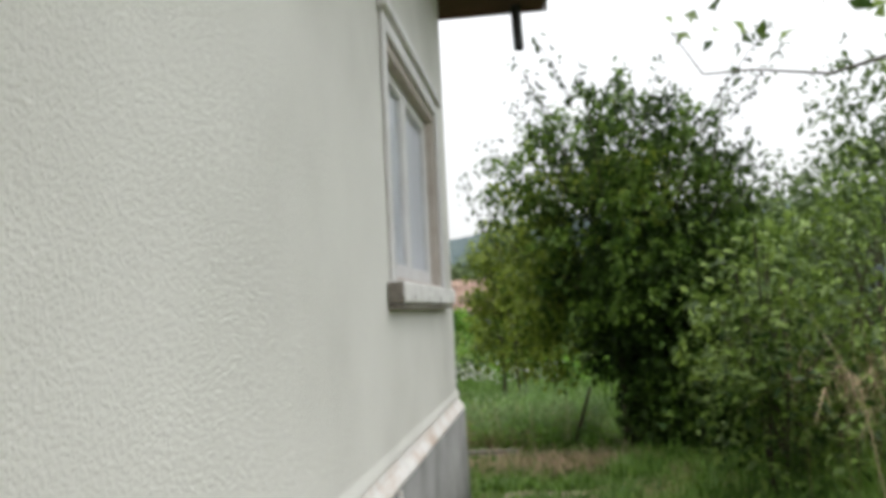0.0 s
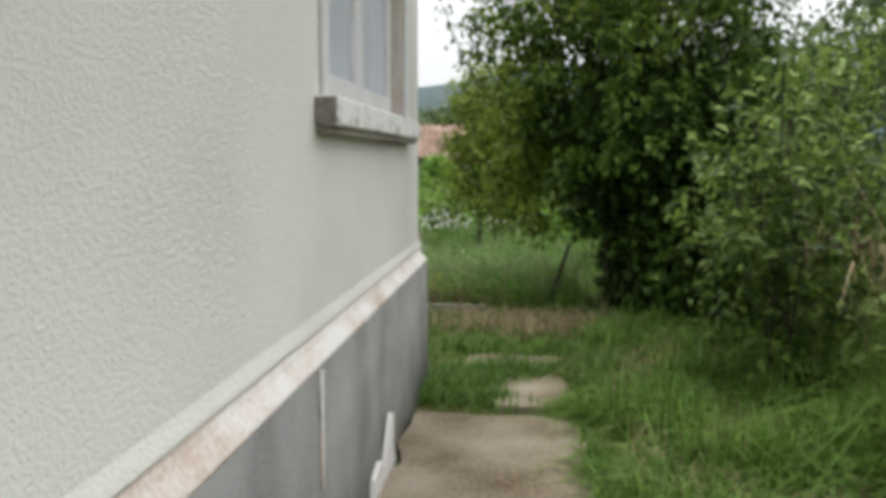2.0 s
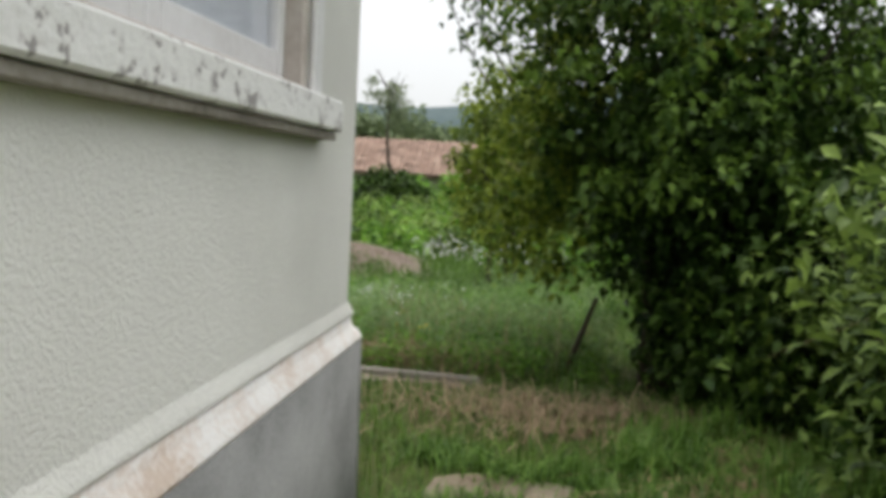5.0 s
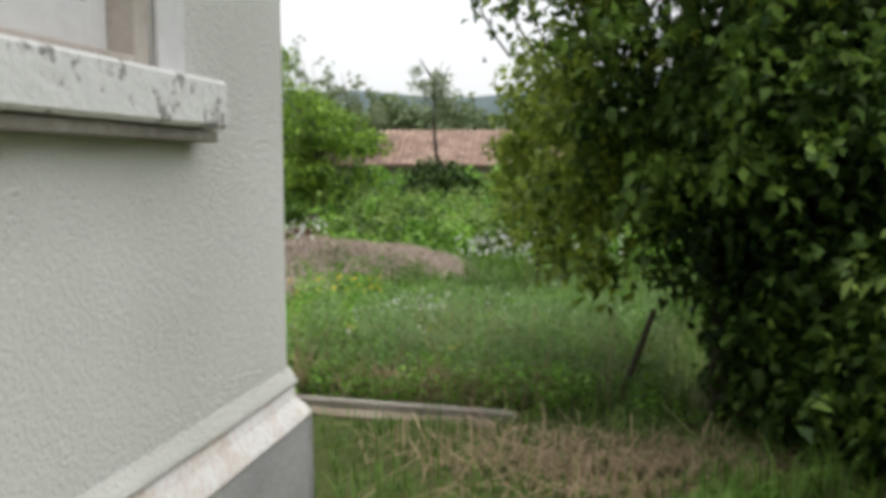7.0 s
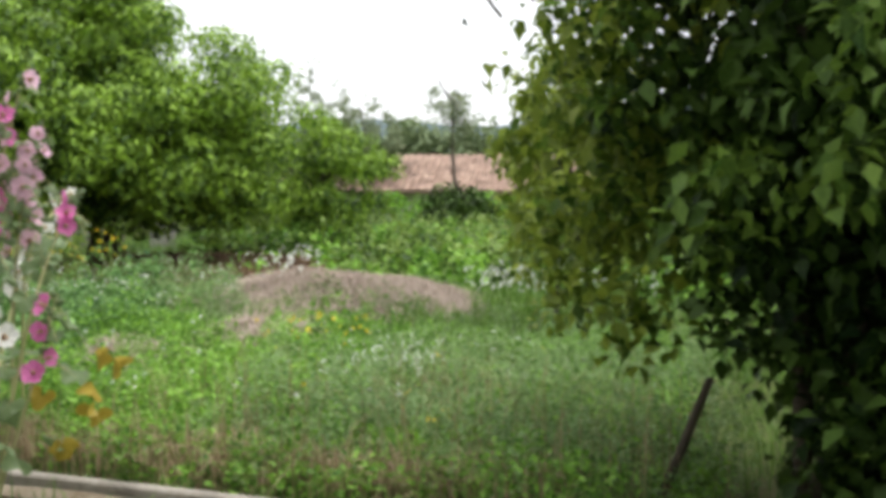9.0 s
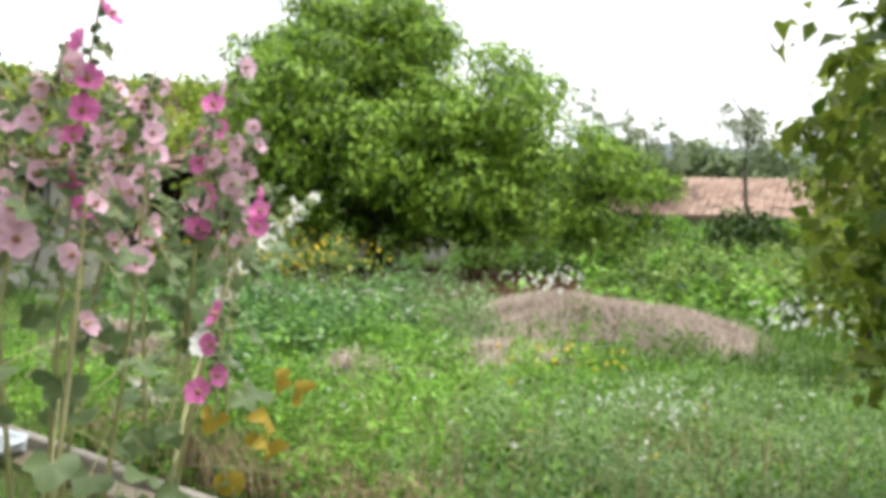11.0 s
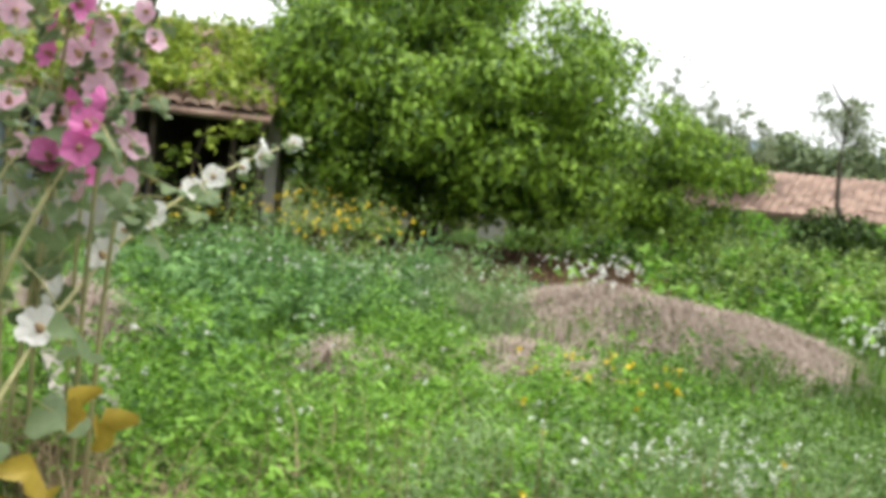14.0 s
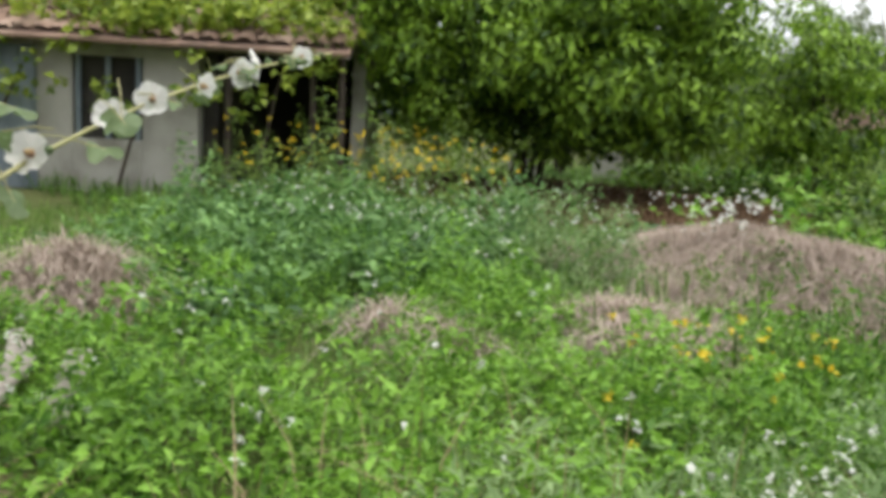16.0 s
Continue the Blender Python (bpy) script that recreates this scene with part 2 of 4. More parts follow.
def bent(start, way, length, bend, steps=6, wobble=0.0):
    """Points along a limb that sets off in a direction and bends towards another."""
    pts, way = [np.array(start, float)], np.array(way, float)
    way /= np.linalg.norm(way)
    for i in range(steps):
        way = way + np.array(bend) / steps + RNG.normal(0, wobble, 3)
        way /= np.linalg.norm(way)
        pts.append(pts[-1] + way * length / steps)
    return np.array(pts)


def leaves(centres, length, width, droop=0.3, outward=None, fold=0.25, size_var=0.35):
    """(verts, quads): one folded leaf of two quads for each centre; with outward, its upper side looks away from its clump."""
    n = len(centres)
    az = RNG.uniform(0, 2 * np.pi, n)
    pitch = RNG.normal(-droop, 0.55, n)
    d = np.stack([np.cos(az) * np.cos(pitch), np.sin(az) * np.cos(pitch), np.sin(pitch)], 1)
    side = np.stack([-np.sin(az), np.cos(az), np.zeros(n)], 1)
    if outward is not None:
        face = outward + [0, 0, 0.35] + RNG.normal(0, 0.38, (n, 3))
        face /= np.linalg.norm(face, axis=1)[:, None]
        side = np.cross(face, RNG.normal(0, 1, (n, 3)) + [0, 0, -0.2])
        side /= np.linalg.norm(side, axis=1)[:, None] + 1e-9
        d = np.cross(side, face)
        d = d * np.where(d[:, 2:3] > 0.2, -1, 1) + [0, 0, -0.4 * droop]
        d /= np.linalg.norm(d, axis=1)[:, None]
        side = np.cross(d, face)
        side /= np.linalg.norm(side, axis=1)[:, None] + 1e-9
    up = np.cross(d, side)
    if outward is not None:
        up = up * np.sign((up * outward).sum(1) + 1e-9)[:, None]
    else:
        tw = RNG.normal(0, 0.6, n)[:, None]
        side, up = side * np.cos(tw) + up * np.sin(tw), up * np.cos(tw) - side * np.sin(tw)
    s = (1 + RNG.uniform(-size_var, size_var, n))[:, None]
    L, W = length * s, width * s
    base, tip = centres, centres + d * L - up * L * 0.12
    mid = centres + d * L * 0.45
    left, right = mid + side * W / 2 + up * W * fold, mid - side * W / 2 + up * W * fold
    v = np.stack([base, left, tip, right, mid + d * L * 0.02], 1).reshape(-1, 3)
    i = np.arange(n)[:, None] * 5
    f = np.concatenate([i + [0, 4, 2, 1], i + [0, 3, 2, 4]], 1).reshape(-1, 4)
    return v, f


def blades(roots, height, width, lean=0.35, droop=0.5, var=0.4):
    """(verts, quads): a bent, tapering blade of two quads for each root."""
    n = len(roots)
    az = RNG.uniform(0, 2 * np.pi, n)
    out = np.stack([np.cos(az), np.sin(az), np.zeros(n)], 1)
    side = np.stack([-np.sin(az), np.cos(az), np.zeros(n)], 1)
    h = np.broadcast_to(height, n) * (1 + RNG.uniform(-var, var, n))
    le = np.abs(RNG.normal(0, lean, n))
    h, le = h[:, None], le[:, None]
    w = np.broadcast_to(width, n)[:, None] / 2
    z = np.array([[0, 0, 1.0]])
    mid = roots + z * h * 0.6 + out * h * le * 0.5
    tip = roots + z * h * (1 - droop * le) + out * h * le * (1.1 + droop)
    v = np.stack([roots - side * w, roots + side * w, mid + side * w * 0.8, mid - side * w * 0.8, tip + side * w * 0.12, tip - side * w * 0.12], 1).reshape(-1, 3)
    i = np.arange(n)[:, None] * 6
    f = np.concatenate([i + [0, 1, 2, 3], i + [3, 2, 4, 5]], 1).reshape(-1, 4)
    return v, f


def smooth01(v):
    v = np.clip(v, 0, 1)
    return v * v * (3 - 2 * v)


def land(x, y):
    """Height of the ground."""
    x, y = np.asarray(x, float), np.asarray(y, float)
    z = -0.12 * smooth01((y - 2.9) / 3.0) + 0.28 * smooth01((y - 11) / 14)
    z = z + 0.02 * np.sin(1.3 * x + 0.7 * y) * smooth01((np.hypot(x, y) - 1) / 3)
    z = z + (0.37 + 0.03 * np.sin(3.1 * x + 1) + 0.04 * np.sin(4.3 * y + 2 * x) + 0.03 * np.sin(7.7 * x - 5 * y)) * np.exp(-(((x + 3.0) / 1.5) ** 2 + ((y - 9.5) / 1.2) ** 2))
    z = z + 0.07 * np.exp(-(((x + 2.85) / 0.55) ** 2 + ((y - 6.95) / 0.28) ** 2))
    return z + 0.25 * smooth01((x - 2.2) / 3)


def on_land(x, y, dz=0.0):
    return np.stack([x, y, land(x, y) + dz], 1)


def scatter(n, x0, x1, y0, y1):
    return RNG.uniform(x0, x1, n), RNG.uniform(y0, y1, n)


def stuff(name, pieces, mat, label, category, smooth=False):
    return tagged(new(name, mesh_of(name, *merge(*pieces), mat, smooth)), label, category, kind="stuff")


# ---- ground ----
def build_ground():
    xs = np.concatenate([-np.geomspace(3000, 14, 24), np.linspace(-13.5, 10, 95), np.geomspace(10.5, 3000, 24)])
    ys = np.concatenate([-np.geomspace(3000, 10, 24), np.linspace(-9.5, 18, 111), np.geomspace(18.5, 3000, 26)])
    X, Y = np.meshgrid(xs, ys, indexing="ij")
    Z = land(X, Y) + RNG.normal(0, 0.008, X.shape) * (np.hypot(X, Y) < 25)
    v = np.stack([X, Y, Z], -1).reshape(-1, 3)
    i = np.arange(len(xs) - 1)[:, None] * len(ys) + np.arange(len(ys) - 1)[None]
    i = i.ravel()
    f = np.stack([i, i + len(ys), i + len(ys) + 1, i + 1], 1)
    tagged(new("ground", mesh_of("ground", v, f, M_SOIL, True)), "uneven grassy garden ground", "ground", kind="structure")


build_ground()


# ---- house ----
WALL_TOP, PLINTH = 3.95, 0.807
WIN = (-2.41, -0.64, 1.658, 2.84)


def solid(name, pieces, mat, label, category, corner=False):
    """A piece of the setting from boxes that butt against each other."""
    bm = bmesh.new()
    for p in pieces:
        span(*p, 0, bm)
    if corner:
        edges = [e for e in bm.edges if all(abs(v.co.x) < 1e-4 and abs(v.co.y) < 1e-4 for v in e.verts)]
        bmesh.ops.bevel(bm, geom=edges, offset=0.015, segments=3, affect="EDGES")
    me = bpy.data.meshes.new(name)
    bm.to_mesh(me)
    bm.free()
    me.materials.append(mat)
    return tagged(new(name, me), label, category, kind="structure")


def swept(name, profile, mat, label, category):
    """A moulding along the wall: rows of depth, height and waviness."""
    ys = np.linspace(-14, 0.040, 240)
    v, f, n = [], [], len(profile)
    for y in ys:
        w = 0.003 * math.sin(5.1 * y) + 0.002 * math.sin(13 * y) + 0.0025 * math.sin(29 * y + 1)
        v += [(x + w * k, min(y, x - 0.002) if y > 0.038 else y, z + w * k) for x, z, k in profile]
    for i in range(len(ys) - 1):
        for a in range(n - 1):
            f.append((i * n + a, i * n + a + 1, (i + 1) * n + a + 1, (i + 1) * n + a))
    e = (len(ys) - 1) * n
    for a in range(1, n - 2, 2):
        f.append((e, e + a, e + a + 1, e + min(a + 2, n - 1)))
    return tagged(new(name, mesh_of(name, v, f, mat)), label, category, kind="structure")


def build_house():
    y0, y1, z0, z1 = WIN
    solid("wall_side", [(-0.35, 0, -14, y0, -0.2, WALL_TOP), (-0.35, 0, y1, 0, -0.2, WALL_TOP), (-0.35, 0, y0, y1, -0.2, z0), (-0.35, 0, y0, y1, z1, WALL_TOP)],
          M_WALL, "off-white rough-cast rendered house wall", "wall", True)
    solid("wall_front", [(-9, -0.352, -0.35, 0, -0.2, WALL_TOP)], M_WALL, "off-white rough-cast rendered gable wall", "wall")
    solid("wall_back", [(-9, -8.65, -14, -0.352, -0.2, WALL_TOP), (-8.648, 0, -14.35, -14.002, -0.2, WALL_TOP)], M_WALL, "plain rendered house wall", "wall")
    swept("plinth", [(0.003, -0.25, 0), (0.062, -0.25, 1), (0.046, PLINTH, 1), (0.003, PLINTH, 0)], M_PLINTH, "grey cement plinth with cracks", "plinth")
    solid("plinth_front", [(-9, 0.0, 0.003, 0.045, -0.25, PLINTH)], M_PLINTH, "grey cement plinth of the gable", "plinth")
    swept("plinth_ledge", [(0.002, PLINTH + 0.004, 0), (0.047, PLINTH + 0.004, 1), (0.045, PLINTH + 0.012, 1), (0.034, PLINTH + 0.034, 0.8), (0.017, PLINTH + 0.056, 0.5), (0.013, PLINTH + 0.064, 0.4), (0.011, PLINTH + 0.092, 0.2), (0.002, PLINTH + 0.094, 0)],
          M_LEDGE, "limewashed ledge with peeling patches above the plinth", "trim")
    swept("wall_lip", [(0.002, PLINTH + 0.098, 0), (0.017, PLINTH + 0.098, 0.5), (0.018, PLINTH + 0.105, 0.5), (0.012, PLINTH + 0.120, 0.3), (0.005, PLINTH + 0.140, 0.1), (0.002, PLINTH + 0.150, 0)],
          M_WALL, "rounded lip where the rough-cast render ends", "trim")
    solid("ledge_front", [(-9, 0.0, 0.002, 0.043, PLINTH + 0.004, PLINTH + 0.02), (-9, 0.0, 0.002, 0.012, PLINTH + 0.02, PLINTH + 0.092)], M_LEDGE, "limewashed ledge above the gable plinth", "trim")
    # plaster run and broken foot of the plinth
    v, f = tube([(0.049, -2.70, PLINTH - 0.005), (0.052, -2.705, 0.66), (0.054, -2.72, 0.5), (0.056, -2.72, 0.42)], [0.010, 0.006, 0.008, 0.003], 8)
    tagged(new("plaster_run", mesh_of("plaster_run", v, f, M_LEDGE, True)), "pale dried plaster run down the plinth", "plaster")
    bm = bmesh.new()
    ring = [bm.verts.new((0.058, y, z)) for y, z in ((-1.98, 0.03), (-1.94, 0.14), (-1.80, 0.17), (-1.70, 0.10), (-1.62, 0.20), (-1.52, 0.30), (-1.46, 0.27), (-1.48, 0.12), (-1.40, 0.03))]
    face = bm.faces.new(ring)
    out = bmesh.ops.extrude_face_region(bm, geom=[face])
    bmesh.ops.translate(bm, vec=(0.022, 0, 0), verts=[e for e in out["geom"] if isinstance(e, bmesh.types.BMVert)])
    bmesh.ops.recalc_face_normals(bm, faces=bm.faces)
    me = bpy.data.meshes.new("plaster_patch")
    bm.to_mesh(me)
    bm.free()
    me.materials.append(M_PAINT)
    tagged(new("plaster_patch", me), "broken white plaster at the foot of the plinth", "plaster")


build_house()


def build_window():
    y0, y1, z0, z1 = WIN
    w = thing("window_1", "white double casement window with flaking sill", "window", kind="structure")
    # outer casing
    for name, b in (("casing", (0.002, 0.022, y0 - 0.07, y0, z0 + 0.013, z1 + 0.08)), ("casing", (0.002, 0.022, y1, y1 + 0.09, z0 + 0.013, z1 + 0.08)),
                    ("casing", (0.002, 0.022, y0, y1, z1, z1 + 0.08)), ("head_moulding", (0.002, 0.05, y0 - 0.10, y1 + 0.12, z1 + 0.082, z1 + 0.13))):
        part(name, span(*b, 0.006), M_PAINT, w)
    for b in ((-0.16, -0.002, y0 + 0.001, y0 + 0.05, z0, z1), (-0.16, -0.002, y1 - 0.05, y1 - 0.001, z0, z1), (-0.16, -0.002, y0 + 0.05, y1 - 0.05, z1 - 0.05, z1 - 0.001), (-0.16, -0.002, y0 + 0.05, y1 - 0.05, z0, z0 + 0.04)):
        part("window_frame", span(*b, 0.004), M_BARE, w, "bare pinkish wooden reveal")
    sill = part("window_sill", span(0.002, 0.076, y0 - 0.13, y1 + 0.16, z0 - 0.085, z0 + 0.012, 0.008), M_SILL, w, "thick wooden sill with flaking white paint")
    part("sill_end", span(0.004, 0.074, y0 - 0.142, y0 - 0.132, z0 - 0.083, z0 + 0.008, 0.003), M_BOARD, sill, "bare grey end grain of the sill")
    # board wood, chosen darker to paint the deep shade below the sill
    part("drip_board", span(0.003, 0.056, y0 - 0.125, y1 + 0.15, z0 - 0.112, z0 - 0.088, 0.003), M_BOARD, sill, "bare weathered board under the sill, darkened for its shade")
    ym = (y0 + y1) / 2
    for a, b in ((y0 + 0.052, ym - 0.003), (ym + 0.003, y1 - 0.052)):
        sash = part("sash", span(-0.10, -0.055, a, a + 0.06, z0 + 0.042, z1 - 0.052, 0.005), M_PAINT, w)
        part("stile", span(-0.10, -0.055, b - 0.06, b, z0 + 0.042, z1 - 0.052, 0.005), M_PAINT, sash)
        part("rail", span(-0.10, -0.055, a + 0.061, b - 0.061, z0 + 0.042, z0 + 0.125, 0.005), M_PAINT, sash)
        part("rail", span(-0.10, -0.055, a + 0.061, b - 0.061, z1 - 0.115, z1 - 0.052, 0.005), M_PAINT, sash)
        pane = part("pane", span(-0.08, -0.076, a + 0.061, b - 0.061, z0 + 0.126, z1 - 0.116, 0), M_GLASS, sash)
        pane.visible_shadow = False
        part("net_curtain", span(-0.094, -0.090, a + 0.061, b - 0.061, z0 + 0.126, z1 - 0.116, 0), M_CURTAIN, sash, "pale net curtain behind the pane")


build_window()


def build_eaves():
    r = thing("house_roof", "brown boarded eaves of the house roof", "roof", kind="structure")
    part("soffit", span(-9.2, 0.80, -14.2, 0.55, WALL_TOP + 0.002, WALL_TOP + 0.03, 0.004), M_EAVE, r)
    part("fascia", span(0.802, 0.83, -14.2, 0.58, WALL_TOP - 0.02, WALL_TOP + 0.14, 0.004), M_EAVE, r)
    part("fascia", span(-9.2, 0.80, 0.552, 0.58, WALL_TOP - 0.02, WALL_TOP + 0.14, 0.004), M_EAVE, r)
    part("roof_slope", span(-9.2, 0.86, -14.2, 0.6, WALL_TOP + 0.142, WALL_TOP + 0.25, 0.01), M_TILE, r)
    d = thing("downpipe_stub", "short dark pipe hanging from the eaves", "pipe", pose(0.575, 0.45, 0))
    part("pipe", mesh_of("pipe", *tube([(0, 0, WALL_TOP + 0.002), (0.005, 0, WALL_TOP - 0.2), (0.012, 0, WALL_TOP - 0.36)], 0.042, 12), M_IRON, True), None, d)


build_eaves()


# ---- trees ----
def crown_points(blobs, per, flat=0.8, ways=False, cap=-1.0):
    """Leaf places in soft clumps: rows of x, y, z, radius; with ways, also the direction out of the clump."""
    out, dirs = [], []
    for x, y, z, r in blobs:
        n = max(6, int(per * r * r))
        d = RNG.normal(0, 1, (n, 3))
        d /= np.linalg.norm(d, axis=1)[:, None]
        d[:, 2] = np.where(d[:, 2] < cap, -d[:, 2], d[:, 2])
        rad = r * RNG.uniform(0.35, 1.0, n) ** 0.6
        out.append(np.array([x, y, z]) + d * rad[:, None] * [1, 1, flat])
        dirs.append(d)
    return (np.concatenate(out), np.concatenate(dirs)) if ways else np.concatenate(out)


def lumpy(centre, radii, count, r, low=-1.0, power=0.45):
    """Clump places through an egg-shaped crown, denser towards its outside."""
    d = RNG.normal(0, 1, (count, 3))
    d /= np.linalg.norm(d, axis=1)[:, None]
    p = d * RNG.uniform(0.05, 1, count)[:, None] ** power
    p = p[p[:, 2] > low]
    return np.column_stack([np.array(centre) + p * radii, r * RNG.uniform(0.6, 1.3, len(p))])


def build_tree(name, label, base, stems, blobs, per, leaf, mat, bark=M_BARK, droop=0.4, stem_r=0.06, clumped=False, group=""):
    """A tree: limbs from the base towards clumps of the crown, and many small leaves."""
    x, y = base
    z = float(land(x, y))
    t = thing(name, label, "tree" if "tree" in name else "shrub", pose(x, y, z), group)
    off = np.array([x, y, z])
    limbs = []
    high = blobs[blobs[:, 2] >= np.median(blobs[:, 2])]
    picks = high[RNG.choice(len(high), min(stems * 4, len(high)), replace=False)]
    for k in range(stems):
        goal = picks[k, :3] - off
        foot = np.array([RNG.normal(0, 0.10 * (stems > 1)), RNG.normal(0, 0.10 * (stems > 1)), -0.05])
        w = np.array([goal[0] * 0.35, goal[1] * 0.35, abs(goal[2]) + 0.3])
        pts = bent(foot, w, np.linalg.norm(goal - foot) * 0.95, (goal / np.linalg.norm(goal)) * 0.7, 8, 0.05)
        limbs.append(tube(pts, np.linspace(stem_r, stem_r * 0.25, len(pts)), 8))
        for j in range(3):
            q = picks[(stems + k * 3 + j) % len(picks), :3] - off
            s = pts[RNG.integers(3, 7)]
            b = bent(s, q - s, np.linalg.norm(q - s), (0, 0, 0.15), 5, 0.06)
            limbs.append(tube(b, np.linspace(stem_r * 0.4, 0.006, len(b)), 6))
    part("trunk", mesh_of("trunk", *merge(*limbs), bark, True), None, t)
    pts, ways = crown_points(blobs, per, ways=True, cap=-0.5 if clumped else -1.0)
    part("crown", mesh_of("crown", *leaves(pts - off, *leaf, droop=droop, outward=ways if clumped else None), mat), None, t)
    return t


def sprays(centre, starts, length, n, spread):
    """Leaf places along arching, drooping shoots that point away from the crown's middle."""
    out = []
    for p in starts[:, :3]:
        w = p - np.array(centre)
        w = w / np.linalg.norm(w) + RNG.normal(0, 0.35, 3) + [0, 0, 0.2]
        w /= np.linalg.norm(w)
        u, reach = RNG.random(n)[:, None], length * RNG.uniform(0.5, 1.4)
        out.append(p + w * u * reach - [0, 0, 0.4] * u * u * reach + RNG.normal(0, spread, (n, 3)))
    return np.concatenate(out)


def dark_tree():
    b = np.concatenate([lumpy((1.85, 3.10, 1.72), (1.08, 1.15, 0.95), 170, 0.27), lumpy((2.45, 2.50, 0.68), (0.92, 0.95, 0.72), 220, 0.26), lumpy((1.98, 2.80, 0.60), (0.50, 0.55, 0.60), 80, 0.22), lumpy((1.95, 3.5, 0.7), (0.5, 0.45, 0.7), 50, 0.25), lumpy((2.55, 1.85, 0.45), (0.62, 0.6, 0.5), 70, 0.23), lumpy((1.85, 3.0, 1.5), (0.75, 0.8, 0.8), 70, 0.33),
                        lumpy((1.15, 3.2, 2.8), (0.9, 0.9, 0.8), 50, 0.20), lumpy((2.2, 3.2, 2.9), (0.9, 0.8, 0.85), 60, 0.20), lumpy((1.7, 3.1, 3.6), (0.6, 0.6, 0.5), 24, 0.17)])
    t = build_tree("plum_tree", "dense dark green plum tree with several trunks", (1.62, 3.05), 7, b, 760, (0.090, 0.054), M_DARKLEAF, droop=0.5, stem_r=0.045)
    off = np.array(t.location)
    e = np.concatenate([lumpy((0.74, 3.35, 1.50), (0.50, 0.6, 0.90), 105, 0.16), lumpy((1.6, 2.9, 2.55), (0.95, 0.8, 0.6), 46, 0.16), lumpy((0.30, 3.3, 1.75), (0.22, 0.3, 0.35), 14, 0.10), lumpy((0.60, 3.2, 2.55), (0.52, 0.65, 0.85), 48, 0.14), lumpy((0.55, 4.1, 1.45), (0.45, 0.7, 0.85), 70, 0.17), lumpy((0.55, 3.5, 1.55), (0.40, 0.5, 0.9), 26, 0.12)])
    part("turning_foliage", mesh_of("turning_foliage", *leaves(crown_points(e, 520) - off, 0.088, 0.054, droop=0.5), M_EDGELEAF), None, t, "yellowing leaves at the crown's edge")
    # outer sprays: their lighter colour paints the crown's lit side over the dark body
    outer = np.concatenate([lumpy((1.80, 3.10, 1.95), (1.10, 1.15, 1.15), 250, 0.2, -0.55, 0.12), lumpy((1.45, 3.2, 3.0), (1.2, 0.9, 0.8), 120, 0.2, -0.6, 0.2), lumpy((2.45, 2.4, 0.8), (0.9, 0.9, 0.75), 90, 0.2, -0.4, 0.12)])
    part("spray_foliage", mesh_of("spray_foliage", *leaves(sprays((1.85, 3.1, 1.7), outer, 0.42, 28, 0.045) - off, 0.078, 0.046, droop=0.55), M_PLUMLEAF), None, t, "drooping outer sprays, leaves coloured lighter as if lit")
    tips = []
    for k in range(64):
        a, r = RNG.uniform(0, 6.28), RNG.uniform(0.2, 1.35)
        p = np.array([1.55 + r * math.cos(a), 3.1 + r * math.sin(a), RNG.uniform(1.9, 3.5)]) - off
        pts = bent(p, (math.cos(a) * 0.7, math.sin(a) * 0.5, 1), RNG.uniform(0.5, 0.95), (0, 0, 0.1), 6, 0.08)
        part("twig", mesh_of("twig", *tube(pts, np.linspace(0.008, 0.003, 7), 5), M_BARK, True), None, t)
        tips.append(np.repeat(pts[1:], 7, 0) + RNG.normal(0, 0.05, (42, 3)))
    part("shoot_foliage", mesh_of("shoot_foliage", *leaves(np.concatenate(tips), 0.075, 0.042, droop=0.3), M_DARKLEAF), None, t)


dark_tree()


